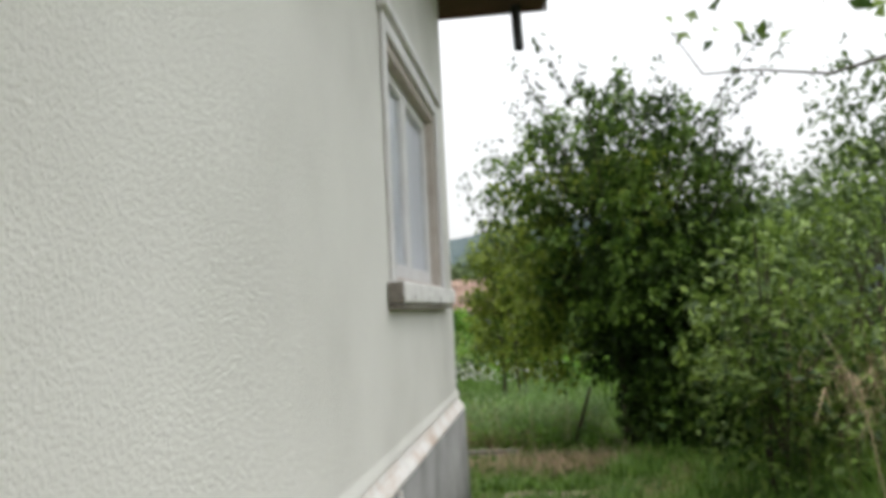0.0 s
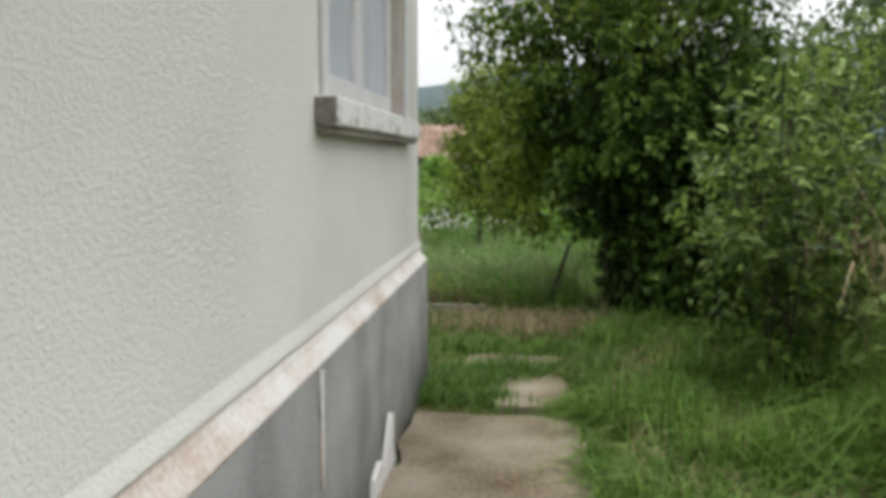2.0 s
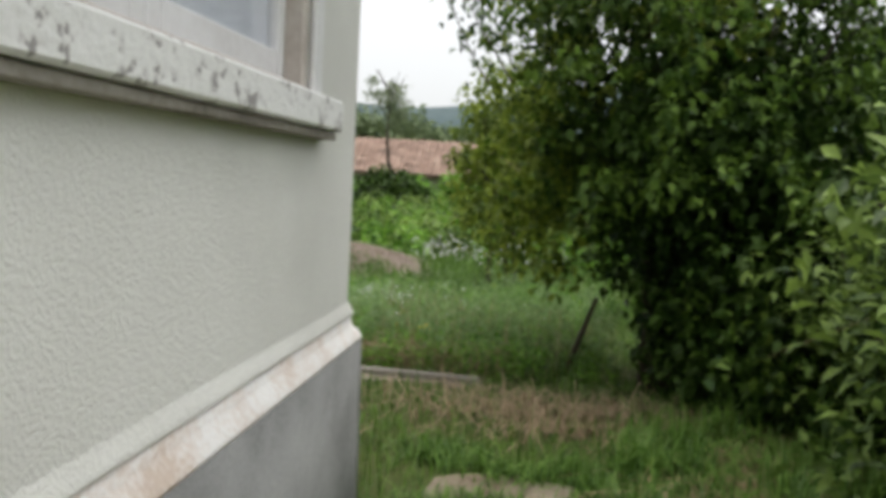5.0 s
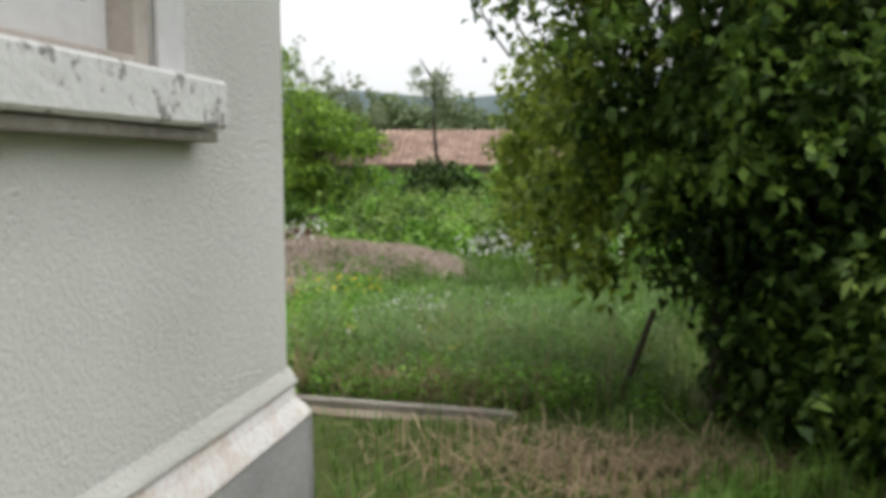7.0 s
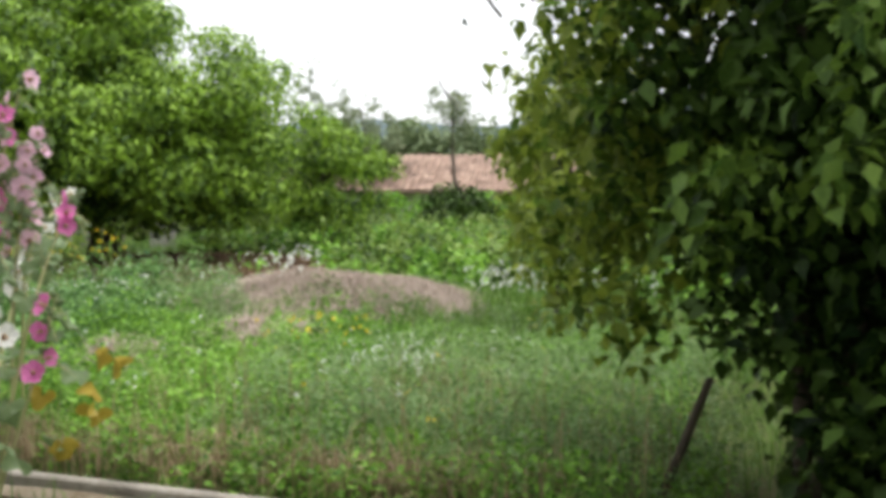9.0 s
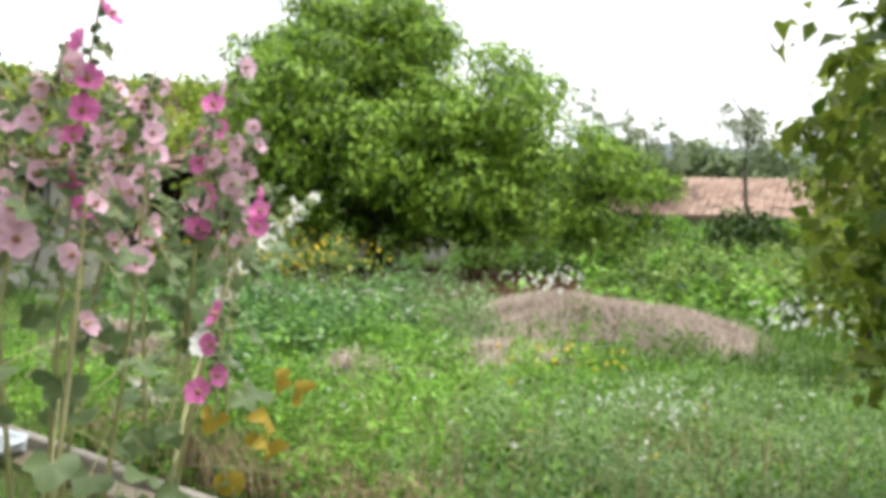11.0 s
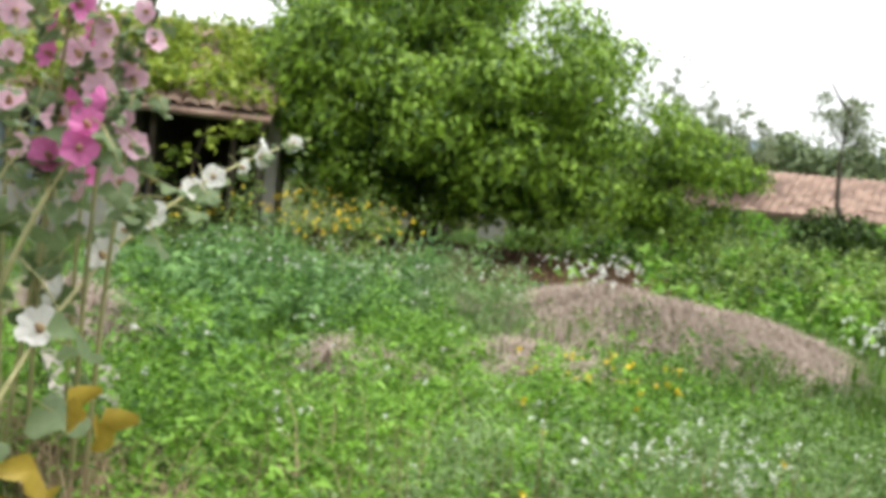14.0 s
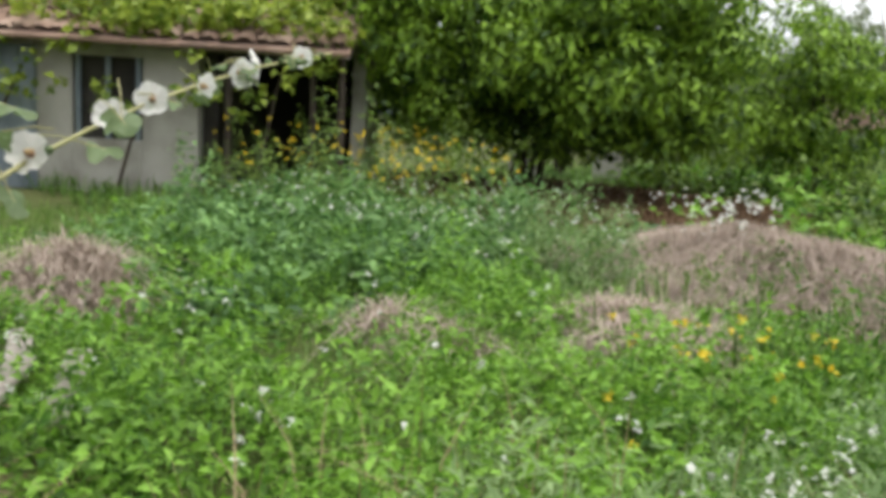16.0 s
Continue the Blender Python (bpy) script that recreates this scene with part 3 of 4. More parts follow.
def peach_tree():
    b = np.concatenate([lumpy((-9.3, 13.2, 2.75), (3.7, 2.9, 2.4), 180, 0.62, -0.85, 0.2), lumpy((-6.7, 13.2, 1.8), (1.2, 1.0, 1.2), 34, 0.5), lumpy((-10.2, 13.3, 5.1), (1.0, 0.9, 1.2), 34, 0.48),
                        lumpy((-8.8, 13.0, 4.6), (0.9, 0.9, 0.9), 26, 0.46), lumpy((-7.3, 12.8, 2.2), (1.3, 1.2, 1.3), 30, 0.52), lumpy((-10.4, 13.2, 3.8), (1.5, 1.2, 1.2), 46, 0.5), lumpy((-9.0, 13.2, 2.6), (2.6, 2.0, 1.4), 36, 0.6), lumpy((-11.2, 12.0, 2.9), (1.4, 1.0, 1.5), 30, 0.52), lumpy((-9.4, 10.6, 3.0), (0.8, 0.7, 0.8), 26, 0.42)])
    t = build_tree("peach_tree", "broad bright green peach tree over the weeds", (-9.3, 13.3), 4, b, 620, (0.15, 0.055), M_PEACH, droop=0.5, stem_r=0.07, clumped=True)
    # near-black leaves put the shade deep in the crown into colour
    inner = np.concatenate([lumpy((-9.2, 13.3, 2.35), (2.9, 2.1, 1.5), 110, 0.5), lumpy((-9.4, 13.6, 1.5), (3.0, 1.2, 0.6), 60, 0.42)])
    part("inner_foliage", mesh_of("inner_foliage", *leaves(crown_points(inner, 300) - np.array(t.location), 0.15, 0.06, droop=0.5), M_DARKLEAF), None, t, "inner leaves coloured dark to stand for the crown's shade")
    b = lumpy((-6.0, 16.5, 1.75), (1.45, 1.2, 1.35), 80, 0.42)
    build_tree("young_peach_tree", "smaller bright green peach tree", (-6.0, 16.5), 3, b, 600, (0.15, 0.052), M_PEACH, droop=0.5, stem_r=0.05, clumped=True)
    b = lumpy((-11.8, 17.5, 4.3), (1.1, 1.1, 2.4), 80, 0.5)
    build_tree("dark_cherry_tree", "dark leafy tree rising behind the peach tree", (-11.8, 17.5), 2, b, 220, (0.14, 0.08), M_HEDGE, stem_r=0.08)


peach_tree()


def right_bushes():
    for k, (x, y, h, r) in enumerate(((2.20, -0.1, 1.95, 0.50), (2.75, 0.8, 2.2, 0.6), (2.55, 1.6, 1.5, 0.6), (3.5, -0.5, 2.3, 0.8), (3.6, 1.6, 2.7, 0.8), (2.9, -1.3, 1.5, 0.5), (4.6, -1.8, 2.6, 0.9))):
        b = lumpy((x, y, h * 0.50 + 0.1), (r, r, h * 0.5), 75, 0.20)
        build_tree("garden_shrub", "tall leafy garden shrub beside the path", (x, y), 5, b, 800, (0.085, 0.038), M_SHRUB, droop=0.2, stem_r=0.016, group="shrubs beside the path")


right_bushes()


def far_trees():
    for x, y, h, r in ((5.5, 5.0, 4.4, 1.7), (7.5, 2.0, 4.8, 2.0), (4.6, 8.0, 3.8, 1.7), (3.0, 12.5, 3.2, 1.6), (8.5, 8.0, 4.8, 2.2), (1.2, 18.0, 2.6, 1.5), (6.5, -1.5, 3.8, 1.5)):
        b = lumpy((x, y, h * 0.52), (r, r, h * 0.5), 110, 0.45)
        build_tree("hedge_tree", "leafy green tree at the garden's edge", (x, y), 3, b, 300, (0.14, 0.08), M_HEDGE, stem_r=0.06, group="trees at the garden edge")
    b = np.concatenate([lumpy((0.10, 8.6, 1.75), (0.80, 0.75, 1.5), 110, 0.24), lumpy((-0.35, 8.8, 1.35), (0.40, 0.5, 1.1), 46, 0.2)])
    build_tree("quince_tree", "small yellowing fruit tree behind the plum", (0.15, 8.6), 3, b, 560, (0.10, 0.062), M_EDGELEAF, stem_r=0.04, clumped=True)
    # distant hedge, its haze painted into the leaf colour
    for k in range(30):
        x = -25 + k * 1.3 + RNG.normal(0, 0.4)
        y = 34 + RNG.normal(0, 1.2)
        h = RNG.uniform(3.3, 4.5)
        b = lumpy((x, y, 0.2 + h * 0.5), (1.6, 1.3, h * 0.5), 64, 0.75)
        build_tree("distant_tree", "distant hedge tree beyond the barn", (x, y), 1, b, 90, (0.34, 0.20), M_HAZEHEDGE, stem_r=0.08, group="distant hedge trees")
    # low growth in front of the barn
    for k in range(15):
        x = -10.8 + k * 1.0 + RNG.normal(0, 0.25)
        y = 25.0 + RNG.normal(0, 0.5) + (0.12 * (x + 4))
        h = RNG.uniform(1.2, 1.9)
        b = lumpy((x, y, float(land(x, y)) + h * 0.45), (0.8, 0.7, h * 0.5), 34, 0.34)
        build_tree("bramble_shrub", "low bramble growth before the barn wall", (x, y), 3, b, 240, (0.17, 0.11), M_WEED if k % 3 else M_HEDGE, stem_r=0.02, group="brambles before the barn")
    b = lumpy((-4.3, 22.7, 0.85), (1.15, 0.8, 0.75), 60, 0.34)
    build_tree("dark_shrub", "dark rounded shrub round the thin tree", (-4.3, 22.7), 3, b, 300, (0.16, 0.12), M_DARKLEAF, stem_r=0.03)
    # slim dark conifer tips
    for x, y, h in ((0.4, 26, 4.6), (-0.6, 27, 3.9)):
        b = np.array([(x + RNG.normal(0, 0.45 * (1 - k)), y + RNG.normal(0, 0.45 * (1 - k)), float(land(x, y)) + 0.4 + k * (h - 0.4), 0.42 * (1.2 - k)) for k in np.linspace(0, 1, 40)])
        build_tree("conifer_tree", "dark slim conifer beside the barn", (x, y), 1, b, 420, (0.14, 0.04), M_DARKLEAF, stem_r=0.06, droop=0.6, group="conifers")


far_trees()


def thin_tree():
    x, y = -4.1, 23.5
    z = float(land(x, y))
    t = thing("thin_tree", "thin leaning young tree with sparse top", "tree", pose(x, y, z))
    trunk = np.array([(0, 0, -0.05), (-0.15, 0, 0.8), (-0.55, 0, 1.7), (-0.62, 0, 2.6), (-0.6, 0, 3.6), (-0.55, 0, 4.4)])
    limbs = [tube(trunk, np.linspace(0.09, 0.02, 6), 7)]
    for k in range(7):
        s = trunk[3] + (trunk[5] - trunk[3]) * RNG.uniform(0, 0.8)
        a = RNG.uniform(0, 6.28)
        limbs.append(tube(bent(s, (math.cos(a), math.sin(a), 0.9), 0.9, (0, 0, 0.5), 4, 0.05), np.linspace(0.02, 0.006, 5), 5))
    part("trunk", mesh_of("trunk", *merge(*limbs), M_BARK, True), None, t)
    b = np.concatenate([lumpy((-0.75, 0, 3.7), (0.80, 0.6, 0.85), 44, 0.22), lumpy((-0.25, 0, 3.3), (0.35, 0.3, 0.7), 10, 0.15)])
    part("crown", mesh_of("crown", *leaves(crown_points(b, 750), 0.11, 0.05), M_PALE), None, t)


thin_tree()


def poplar_tips():
    for x, y, h in ((-10.6, 27, 6.0), (-9.6, 27.5, 5.2), (-8.3, 27, 4.6)):
        z = float(land(x, y))
        b = np.array([(x + RNG.normal(0, 0.12 + 0.5 * (1 - k)), y + RNG.normal(0, 0.3), z + 2.2 + k * (h - 2.2), 0.42 * (1.12 - k)) for k in np.linspace(0, 1, 26)])
        build_tree("poplar_tree", "slender pale green poplar tip behind the trees", (x, y), 1, b, 1300, (0.16, 0.06), M_PALE, stem_r=0.05, droop=-0.6, group="slender poplars")


poplar_tips()


# ---- far barn and shed ----
def build_barn():
    # its front stands square to the garden
    m = pose(-5.4, 27.0, 0.12, 0, 0, 6)
    t = thing("barn", "long low barn with terracotta tiled roof", "barn", m)
    part("wall", span(-6, 9, 0, 3.4, -0.8, 1.45, 0.02), M_LIME, t)
    slope = math.atan2(1.25, 3.0)
    bm = box((15.6, 3.5, 0.08), (1.5, 1.25, 2.0), 0.01, None, Matrix.Rotation(slope, 4, "X"))
    roof = part("roof", bm, M_TILE, t)
    tiles, one_v = [], []
    for y in (0, 0.42):
        for k in range(4):
            a = math.pi * k / 3
            one_v.append((-math.cos(a) * 0.12, y, math.sin(a) * 0.05 + (0.02 if y == 0 else 0)))
    one_f = [(k, k + 1, k + 5, k + 4) for k in range(3)]
    one_v, one_f = np.array(one_v), np.array(one_f)
    c, s = math.cos(slope), math.sin(slope)
    for r in range(9):
        for k in range(62):
            p = one_v + [-6.2 + k * 0.25 + RNG.normal(0, 0.01), r * 0.38, 0.045 + RNG.normal(0, 0.008)]
            p = np.column_stack([p[:, 0], p[:, 1] * c - p[:, 2] * s - 0.45, p[:, 1] * s + p[:, 2] * c + 1.34])
            tiles.append((p, one_f))
    ob = part("roof_tiles", mesh_of("roof_tiles", *merge(*tiles), M_TILE), None, t)
    tagged(ob, "rows of weathered terracotta tiles", kind="stuff")


build_barn()


def build_shed():
    # local x runs along the front, y goes back
    m = pose(-9.36, 9.58, 0.0, 0, 0, 45.5)
    t = thing("shed", "low limewashed shed with tiled roof and open bay", "shed", m)
    e = 1.85
    part("wall", span(-3.6 + 0.95, -1.9, 0.0, 0.22, -0.4, e, 0.01), M_LIME, t)
    part("wall", span(-8.0, -4.05, 0.0, 0.22, -0.4, e, 0.01), M_LIME, t)
    part("wall", span(-4.05, -3.6, 0.0, 0.22, -0.4, e, 0.01), M_LIME, t)
    part("wall", span(-3.598, -2.652, 0.0, 0.22, -0.4, 0.62, 0.01), M_LIME, t)
    part("wall", span(-3.598, -2.652, 0.0, 0.22, 1.72, e, 0.01), M_LIME, t)
    # the open bay's shade is painted onto these inner walls
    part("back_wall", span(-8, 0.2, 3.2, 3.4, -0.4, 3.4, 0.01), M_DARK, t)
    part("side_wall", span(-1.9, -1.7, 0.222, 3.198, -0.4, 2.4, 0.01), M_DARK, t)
    part("side_wall", span(0.0, 0.2, 1.2, 3.198, -0.4, 2.4, 0.01), M_LIME, t)
    win = part("window", span(-3.56, -3.50, 0.02, 0.08, 0.622, 1.718, 0.004), M_BLUE, t, "grey-blue framed window")
    part("stile", span(-2.75, -2.69, 0.02, 0.08, 0.622, 1.718, 0.004), M_BLUE, win)
    part("stile", span(-3.16, -3.10, 0.02, 0.08, 0.622, 1.718, 0.004), M_BLUE, win)
    # opaque near-black pane paints the unlit room behind the glass
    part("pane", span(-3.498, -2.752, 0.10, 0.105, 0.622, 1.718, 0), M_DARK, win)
    door = part("door", span(-4.95, -4.07, -0.05, -0.005, -0.1, 1.8, 0.006), M_BLUE, t, "faded grey-blue plank door")
    for k in range(5):
        part("plank", span(-4.94 + k * 0.168, -4.785 + k * 0.168, -0.066, -0.052, -0.1, 1.79, 0.004), M_BLUE, door)
    for x, r in ((0.0, 0.055), (-0.38, 0.045), (-1.5, 0.05)):
        part("post", mesh_of("post", *tube([(x, -0.05, -0.3), (x + 0.02, -0.05, 0.9), (x, -0.05, e)], [r, r * 0.95, r * 0.9], 9), M_BARK, True), None, t)
    part("beam", span(-8.2, 0.10, -0.1, 0.02, e + 0.002, e + 0.10, 0.008), M_BOARD, t)
    slope = math.radians(24)
    bm = box((8.5, 4.4, 0.06), (-4.1, 1.5, e + 0.92), 0.01, None, Matrix.Rotation(slope, 4, "X"))
    part("roof", bm, M_TILE, t)
    one_v = np.array([(-math.cos(math.pi * k / 3) * 0.115, y, math.sin(math.pi * k / 3) * 0.05 + (0.02 if y == 0 else 0)) for y in (0, 0.42) for k in range(4)])
    one_f = np.array([(k, k + 1, k + 5, k + 4) for k in range(3)])
    c, s = math.cos(slope), math.sin(slope)
    tiles = []
    for r in range(11):
        for k in range(35):
            p = one_v + [-8.1 + k * 0.238 + RNG.normal(0, 0.012), r * 0.38, 0.05 + RNG.normal(0, 0.01)]
            p = np.column_stack([p[:, 0], p[:, 1] * c - p[:, 2] * s - 0.42, p[:, 1] * s + p[:, 2] * c + e + 0.07])
            tiles.append((p, one_f))
    tagged(part("roof_tiles", mesh_of("roof_tiles", *merge(*tiles), M_TILE), None, t), "rows of old terracotta tiles", kind="stuff")
    # vine over the eaves
    v = thing("grape_vine", "yellowish green vine over the shed roof", "vine", m)
    blobs = []
    for k in range(250):
        x = RNG.uniform(-8, 0.0)
        d = RNG.uniform(-0.35, 2.6)
        blobs.append((x, d, e + 0.24 + max(0, d + 0.3) * 0.45 + RNG.uniform(0, 0.25), RNG.uniform(0.15, 0.34)))
    for k in range(70):
        blobs.append((RNG.uniform(-8, 0.0), -0.45, e + RNG.uniform(-0.8, 0.2), RNG.uniform(0.08, 0.2)))
    part("foliage", mesh_of("foliage", *leaves(crown_points(np.array(blobs), 620), 0.12, 0.11), M_VINE), None, v)
    for k in range(4):
        part("stem", mesh_of("stem", *tube(bent((-6.5 + k * 1.8, -0.3, -0.2), (0.1, 0, 1), 2.4, (0.3, 0.4, 0), 6, 0.06), np.linspace(0.03, 0.012, 7), 6), M_BARK, True), None, v)


build_shed()


def build_hill():
    xs = np.linspace(-520, 420, 80)
    v, f = [], []
    for i, x in enumerate(xs):
        h = 40 + 5 * math.sin(x * 0.012) + 3 * math.sin(x * 0.041 + 1) + RNG.normal(0, 0.5)
        for y, z in ((300, -2), (340, h * 0.62), (385, h), (470, h * 0.8)):
            v.append((x, y, z))
    for i in range(len(xs) - 1):
        for a in range(3):
            f.append((i * 4 + a, i * 4 + a + 1, (i + 1) * 4 + a + 1, (i + 1) * 4 + a))
    tagged(new("hill_backdrop", mesh_of("hill_backdrop", v, f, M_HILL, True)), "blue-green wooded hill in the distance", "hill", kind="structure")


build_hill()


# ---- path ----
def build_path():
    def slab(x0, x1, y0, y1, z, label, turn=0.0, rough=0.04):
        """A worn slab with an uneven rim."""
        bm = bmesh.new()
        rim = []
        w, l = x1 - x0, y1 - y0
        count = int(2 * (w + l) / 0.14)
        for k in range(count):
            u = (k / count) * 2 * (w + l)
            if u < w:
                p = (x0 + u, y0)
            elif u < w + l:
                p = (x1, y0 + u - w)
            elif u < 2 * w + l:
                p = (x1 - (u - w - l), y1)
            else:
                p = (x0, y1 - (u - 2 * w - l))
            n = noise.noise((p[0] * 3.1, p[1] * 3.1, x0))
            m = noise.noise((p[0] * 3.1 + 9, p[1] * 3.1, y0))
            rim.append((p[0] + n * rough * 1.8, p[1] + m * rough * 1.8 + turn * (p[0] - x1)))
        face = bm.faces.new([bm.verts.new((x, y, z)) for x, y in rim])
        low = bmesh.ops.extrude_face_region(bm, geom=[face])
        bmesh.ops.translate(bm, vec=(0, 0, -0.14), verts=[e for e in low["geom"] if isinstance(e, bmesh.types.BMVert)])
        bmesh.ops.recalc_face_normals(bm, faces=bm.faces)
        bmesh.ops.triangulate(bm, faces=[f for f in bm.faces if len(f.verts) > 4])
        me = bpy.data.meshes.new("pavement")
        bm.to_mesh(me)
        bm.free()
        me.materials.append(M_CONCRETE)
        return tagged(new("pavement", me), label, "paving", kind="structure")

    slab(0.07, 0.98, -13, -0.70, 0.050, "worn sandy concrete path along the house", rough=0.04)
    slab(0.54, 0.96, -0.52, 0.22, 0.040, "broken concrete slab sunk in grass", rough=0.05)
    slab(0.28, 0.94, 0.40, 0.78, 0.036, "narrow broken concrete slab", rough=0.06)
    slab(-8, 0.25, 2.46, 2.60, 0.026, "sandy concrete path along the gable", turn=-0.045)
    k = thing("kerb_board", "weathered grey boards edging the path", "board", pose(0.32, 2.64, 0, 0, 0, -2.6))
    for x0, x1, y in ((-3.05, 0.0, 0.0), (-6.6, -3.08, 0.03)):
        part("board", span(x0, x1, y - 0.028, y + 0.03, -0.08, 0.070, 0.010), M_BOARD, k)
    for x, y, a, l in ((-3.45, 3.9, 28, 0.75), (-3.95, 3.88, 20, 0.6), (-3.6, 3.72, 34, 0.5)):
        b = thing("old_plank", "short weathered plank lying in the weeds", "plank", pose(x, y, float(land(x, y)) + 0.13, 0, 4, -a), "planks in the weeds")
        part("plank", span(-l / 2, l / 2, -0.05, 0.05, -0.015, 0.015, 0.006), M_BOARD, b)


build_path()


# ---- grasses and weeds ----
def near_walk(x, y):
    """True on the bare path and inside the house."""
    house = ((x < 0.09) & (y < 0.09)) | ((x > 0.58) & (x < 0.93) & (y > -0.46) & (y < 0.16)) | ((x > 0.24) & (x < 0.92) & (y > 0.42) & (y < 0.74))
    path = (x < 1.0) & (x > 0.07) & (y < -0.62)
    front = (x < 0.2) & (y > 2.44 - 0.045 * (x + 0.3)) & (y < 2.74 - 0.045 * (x + 0.3))
    return house | path | front


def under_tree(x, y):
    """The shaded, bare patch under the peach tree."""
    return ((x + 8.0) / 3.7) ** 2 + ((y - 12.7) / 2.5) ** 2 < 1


def grasses():
    x, y = scatter(84000, -10, 3.4, -6, 7.5)
    keep = ~near_walk(x, y)
    x, y = x[keep], y[keep]
    stuff("lawn_grass", [blades(on_land(x, y), 0.09 + 0.06 * (RNG.random(len(x)) > 0.7), 0.008, 0.5)], M_GRASS, "short green grass of the yard", "grass")
    # long tussocks on the verge of the path and round the slabs
    cx, cy = scatter(250, 1.10, 2.9, -5.5, 1.6)
    ex, ey = np.concatenate([scatter(22, 0.14, 0.5, -0.6, 0.32), scatter(12, 0.4, 1.0, -0.68, -0.54), scatter(14, 0.25, 1.0, 0.22, 0.38), scatter(6, 0.96, 1.0, -3.0, 0.8), scatter(10, 0.1, 1.0, 0.85, 1.3)], 1)
    cx, cy = np.concatenate([cx, ex]), np.concatenate([cy, ey])
    n = 70
    x = np.repeat(cx, n) + RNG.normal(0, 0.07, len(cx) * n)
    y = np.repeat(cy, n) + RNG.normal(0, 0.07, len(cx) * n)
    x = np.where(y < -0.4, np.maximum(x, 0.99), x)
    size = np.repeat(np.where(cx > 1.0, RNG.uniform(0.14, 0.34, len(cx)), 0.12), n)
    stuff("long_grass", [blades(on_land(x, y), size, 0.011, 0.7, 0.75)], M_GRASS, "long arching grass beside the path", "grass")
    cx, cy = scatter(34, 2.2, 3.4, -3.4, 0.2)
    x = np.repeat(cx, 40) + RNG.normal(0, 0.07, 1360)
    y = np.repeat(cy, 40) + RNG.normal(0, 0.07, 1360)
    stuff("tall_grass", [blades(on_land(x, y), 0.62, 0.011, 0.5, 0.8)], M_GRASS, "tall arching grass among the shrubs", "grass")
    # dry stalks near the shrubs
    x, y = scatter(90, 2.25, 3.3, -2.8, 0.6)
    stuff("dry_stalks", [blades(on_land(x, y), 1.30, 0.007, 0.12, 0.4), blades(on_land(np.repeat(x, 3), np.repeat(y, 3), 0.85) + RNG.normal(0, 0.06, (len(x) * 3, 3)), 0.26, 0.010, 0.9, 0.8)], M_STRAW, "dry straw-coloured stalks among the shrubs", "grass")
    x, y = (RNG.normal(1.0, 0.55, 900), RNG.normal(1.9, 0.24, 900))
    x2, y2 = scatter(900, 1.5, 2.5, 0.5, 1.6)
    x3, y3 = scatter(2200, 1.2, 2.8, -3.2, 0.8)
    stuff("trampled_straw", [blades(on_land(np.concatenate([x, x2, x3]), np.concatenate([y, y2, y3]), 0.03), 0.13, 0.009, 2.4, 0.4)], M_STRAW, "trampled straw on the grass", "straw")
    # dry fringe behind the kerb board
    x, y = scatter(1500, -3.5, 0.5, 2.8, 3.2)
    x2, y2 = scatter(520, -2.2, 1.2, 2.85, 5.0)
    stuff("dry_fringe", [blades(on_land(x, y - 0.06 * x), 0.22, 0.008, 0.5, 0.5), blades(on_land(x2, y2), 0.44, 0.006, 0.35, 0.4)], M_STRAW, "dry grass fringe along the board", "grass")
    # far meadow
    x, y = scatter(46000, -13, 6, 6.5, 26)
    keep = ~hummock(x, y) & ~under_tree(x, y)
    x, y = x[keep], y[keep]
    stuff("meadow_grass", [blades(on_land(x, y), 0.26, 0.02, 0.5)], M_GRASS, "green meadow grass", "grass")
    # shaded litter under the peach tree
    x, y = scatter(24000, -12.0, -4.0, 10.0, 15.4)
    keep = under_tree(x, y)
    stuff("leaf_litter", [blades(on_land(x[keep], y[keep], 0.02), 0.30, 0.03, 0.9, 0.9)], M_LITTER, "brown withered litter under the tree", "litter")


def weed_clumps(n, x0, x1, y0, y1, per, h, r, leaf, where=None):
    cx, cy = scatter(n, x0, x1, y0, y1)
    if where is not None:
        k = where(cx, cy)
        cx, cy = cx[k], cy[k]
    m = len(cx)
    a = RNG.uniform(0, 6.28, m * per)
    t = RNG.random(m * per)
    rr = r * np.sqrt(RNG.random(m * per)) * (1.1 - 0.6 * t)
    swell = np.array([noise.noise((a * 1.3, b * 1.3, 7.0)) for a, b in zip(cx, cy)]) if m else np.zeros(0)
    hh = np.repeat(h * RNG.uniform(0.6, 1.3, m) * np.clip(1.0 + 1.1 * swell, 0.45, 1.7), per)
    x, y = np.repeat(cx, per) + rr * np.cos(a), np.repeat(cy, per) + rr * np.sin(a)
    return leaves(on_land(x, y) + np.stack([0 * x, 0 * x, 0.02 + t * hh], 1), *leaf, droop=-0.1), (cx, cy, h)


def hummock(x, y):
    return ((x + 3.15) / 1.75) ** 2 + ((y - 9.4) / 1.45) ** 2 < 1 + 0.25 * np.sin(5 * x + 3 * y) + 0.2 * np.sin(9 * x - 7 * y)


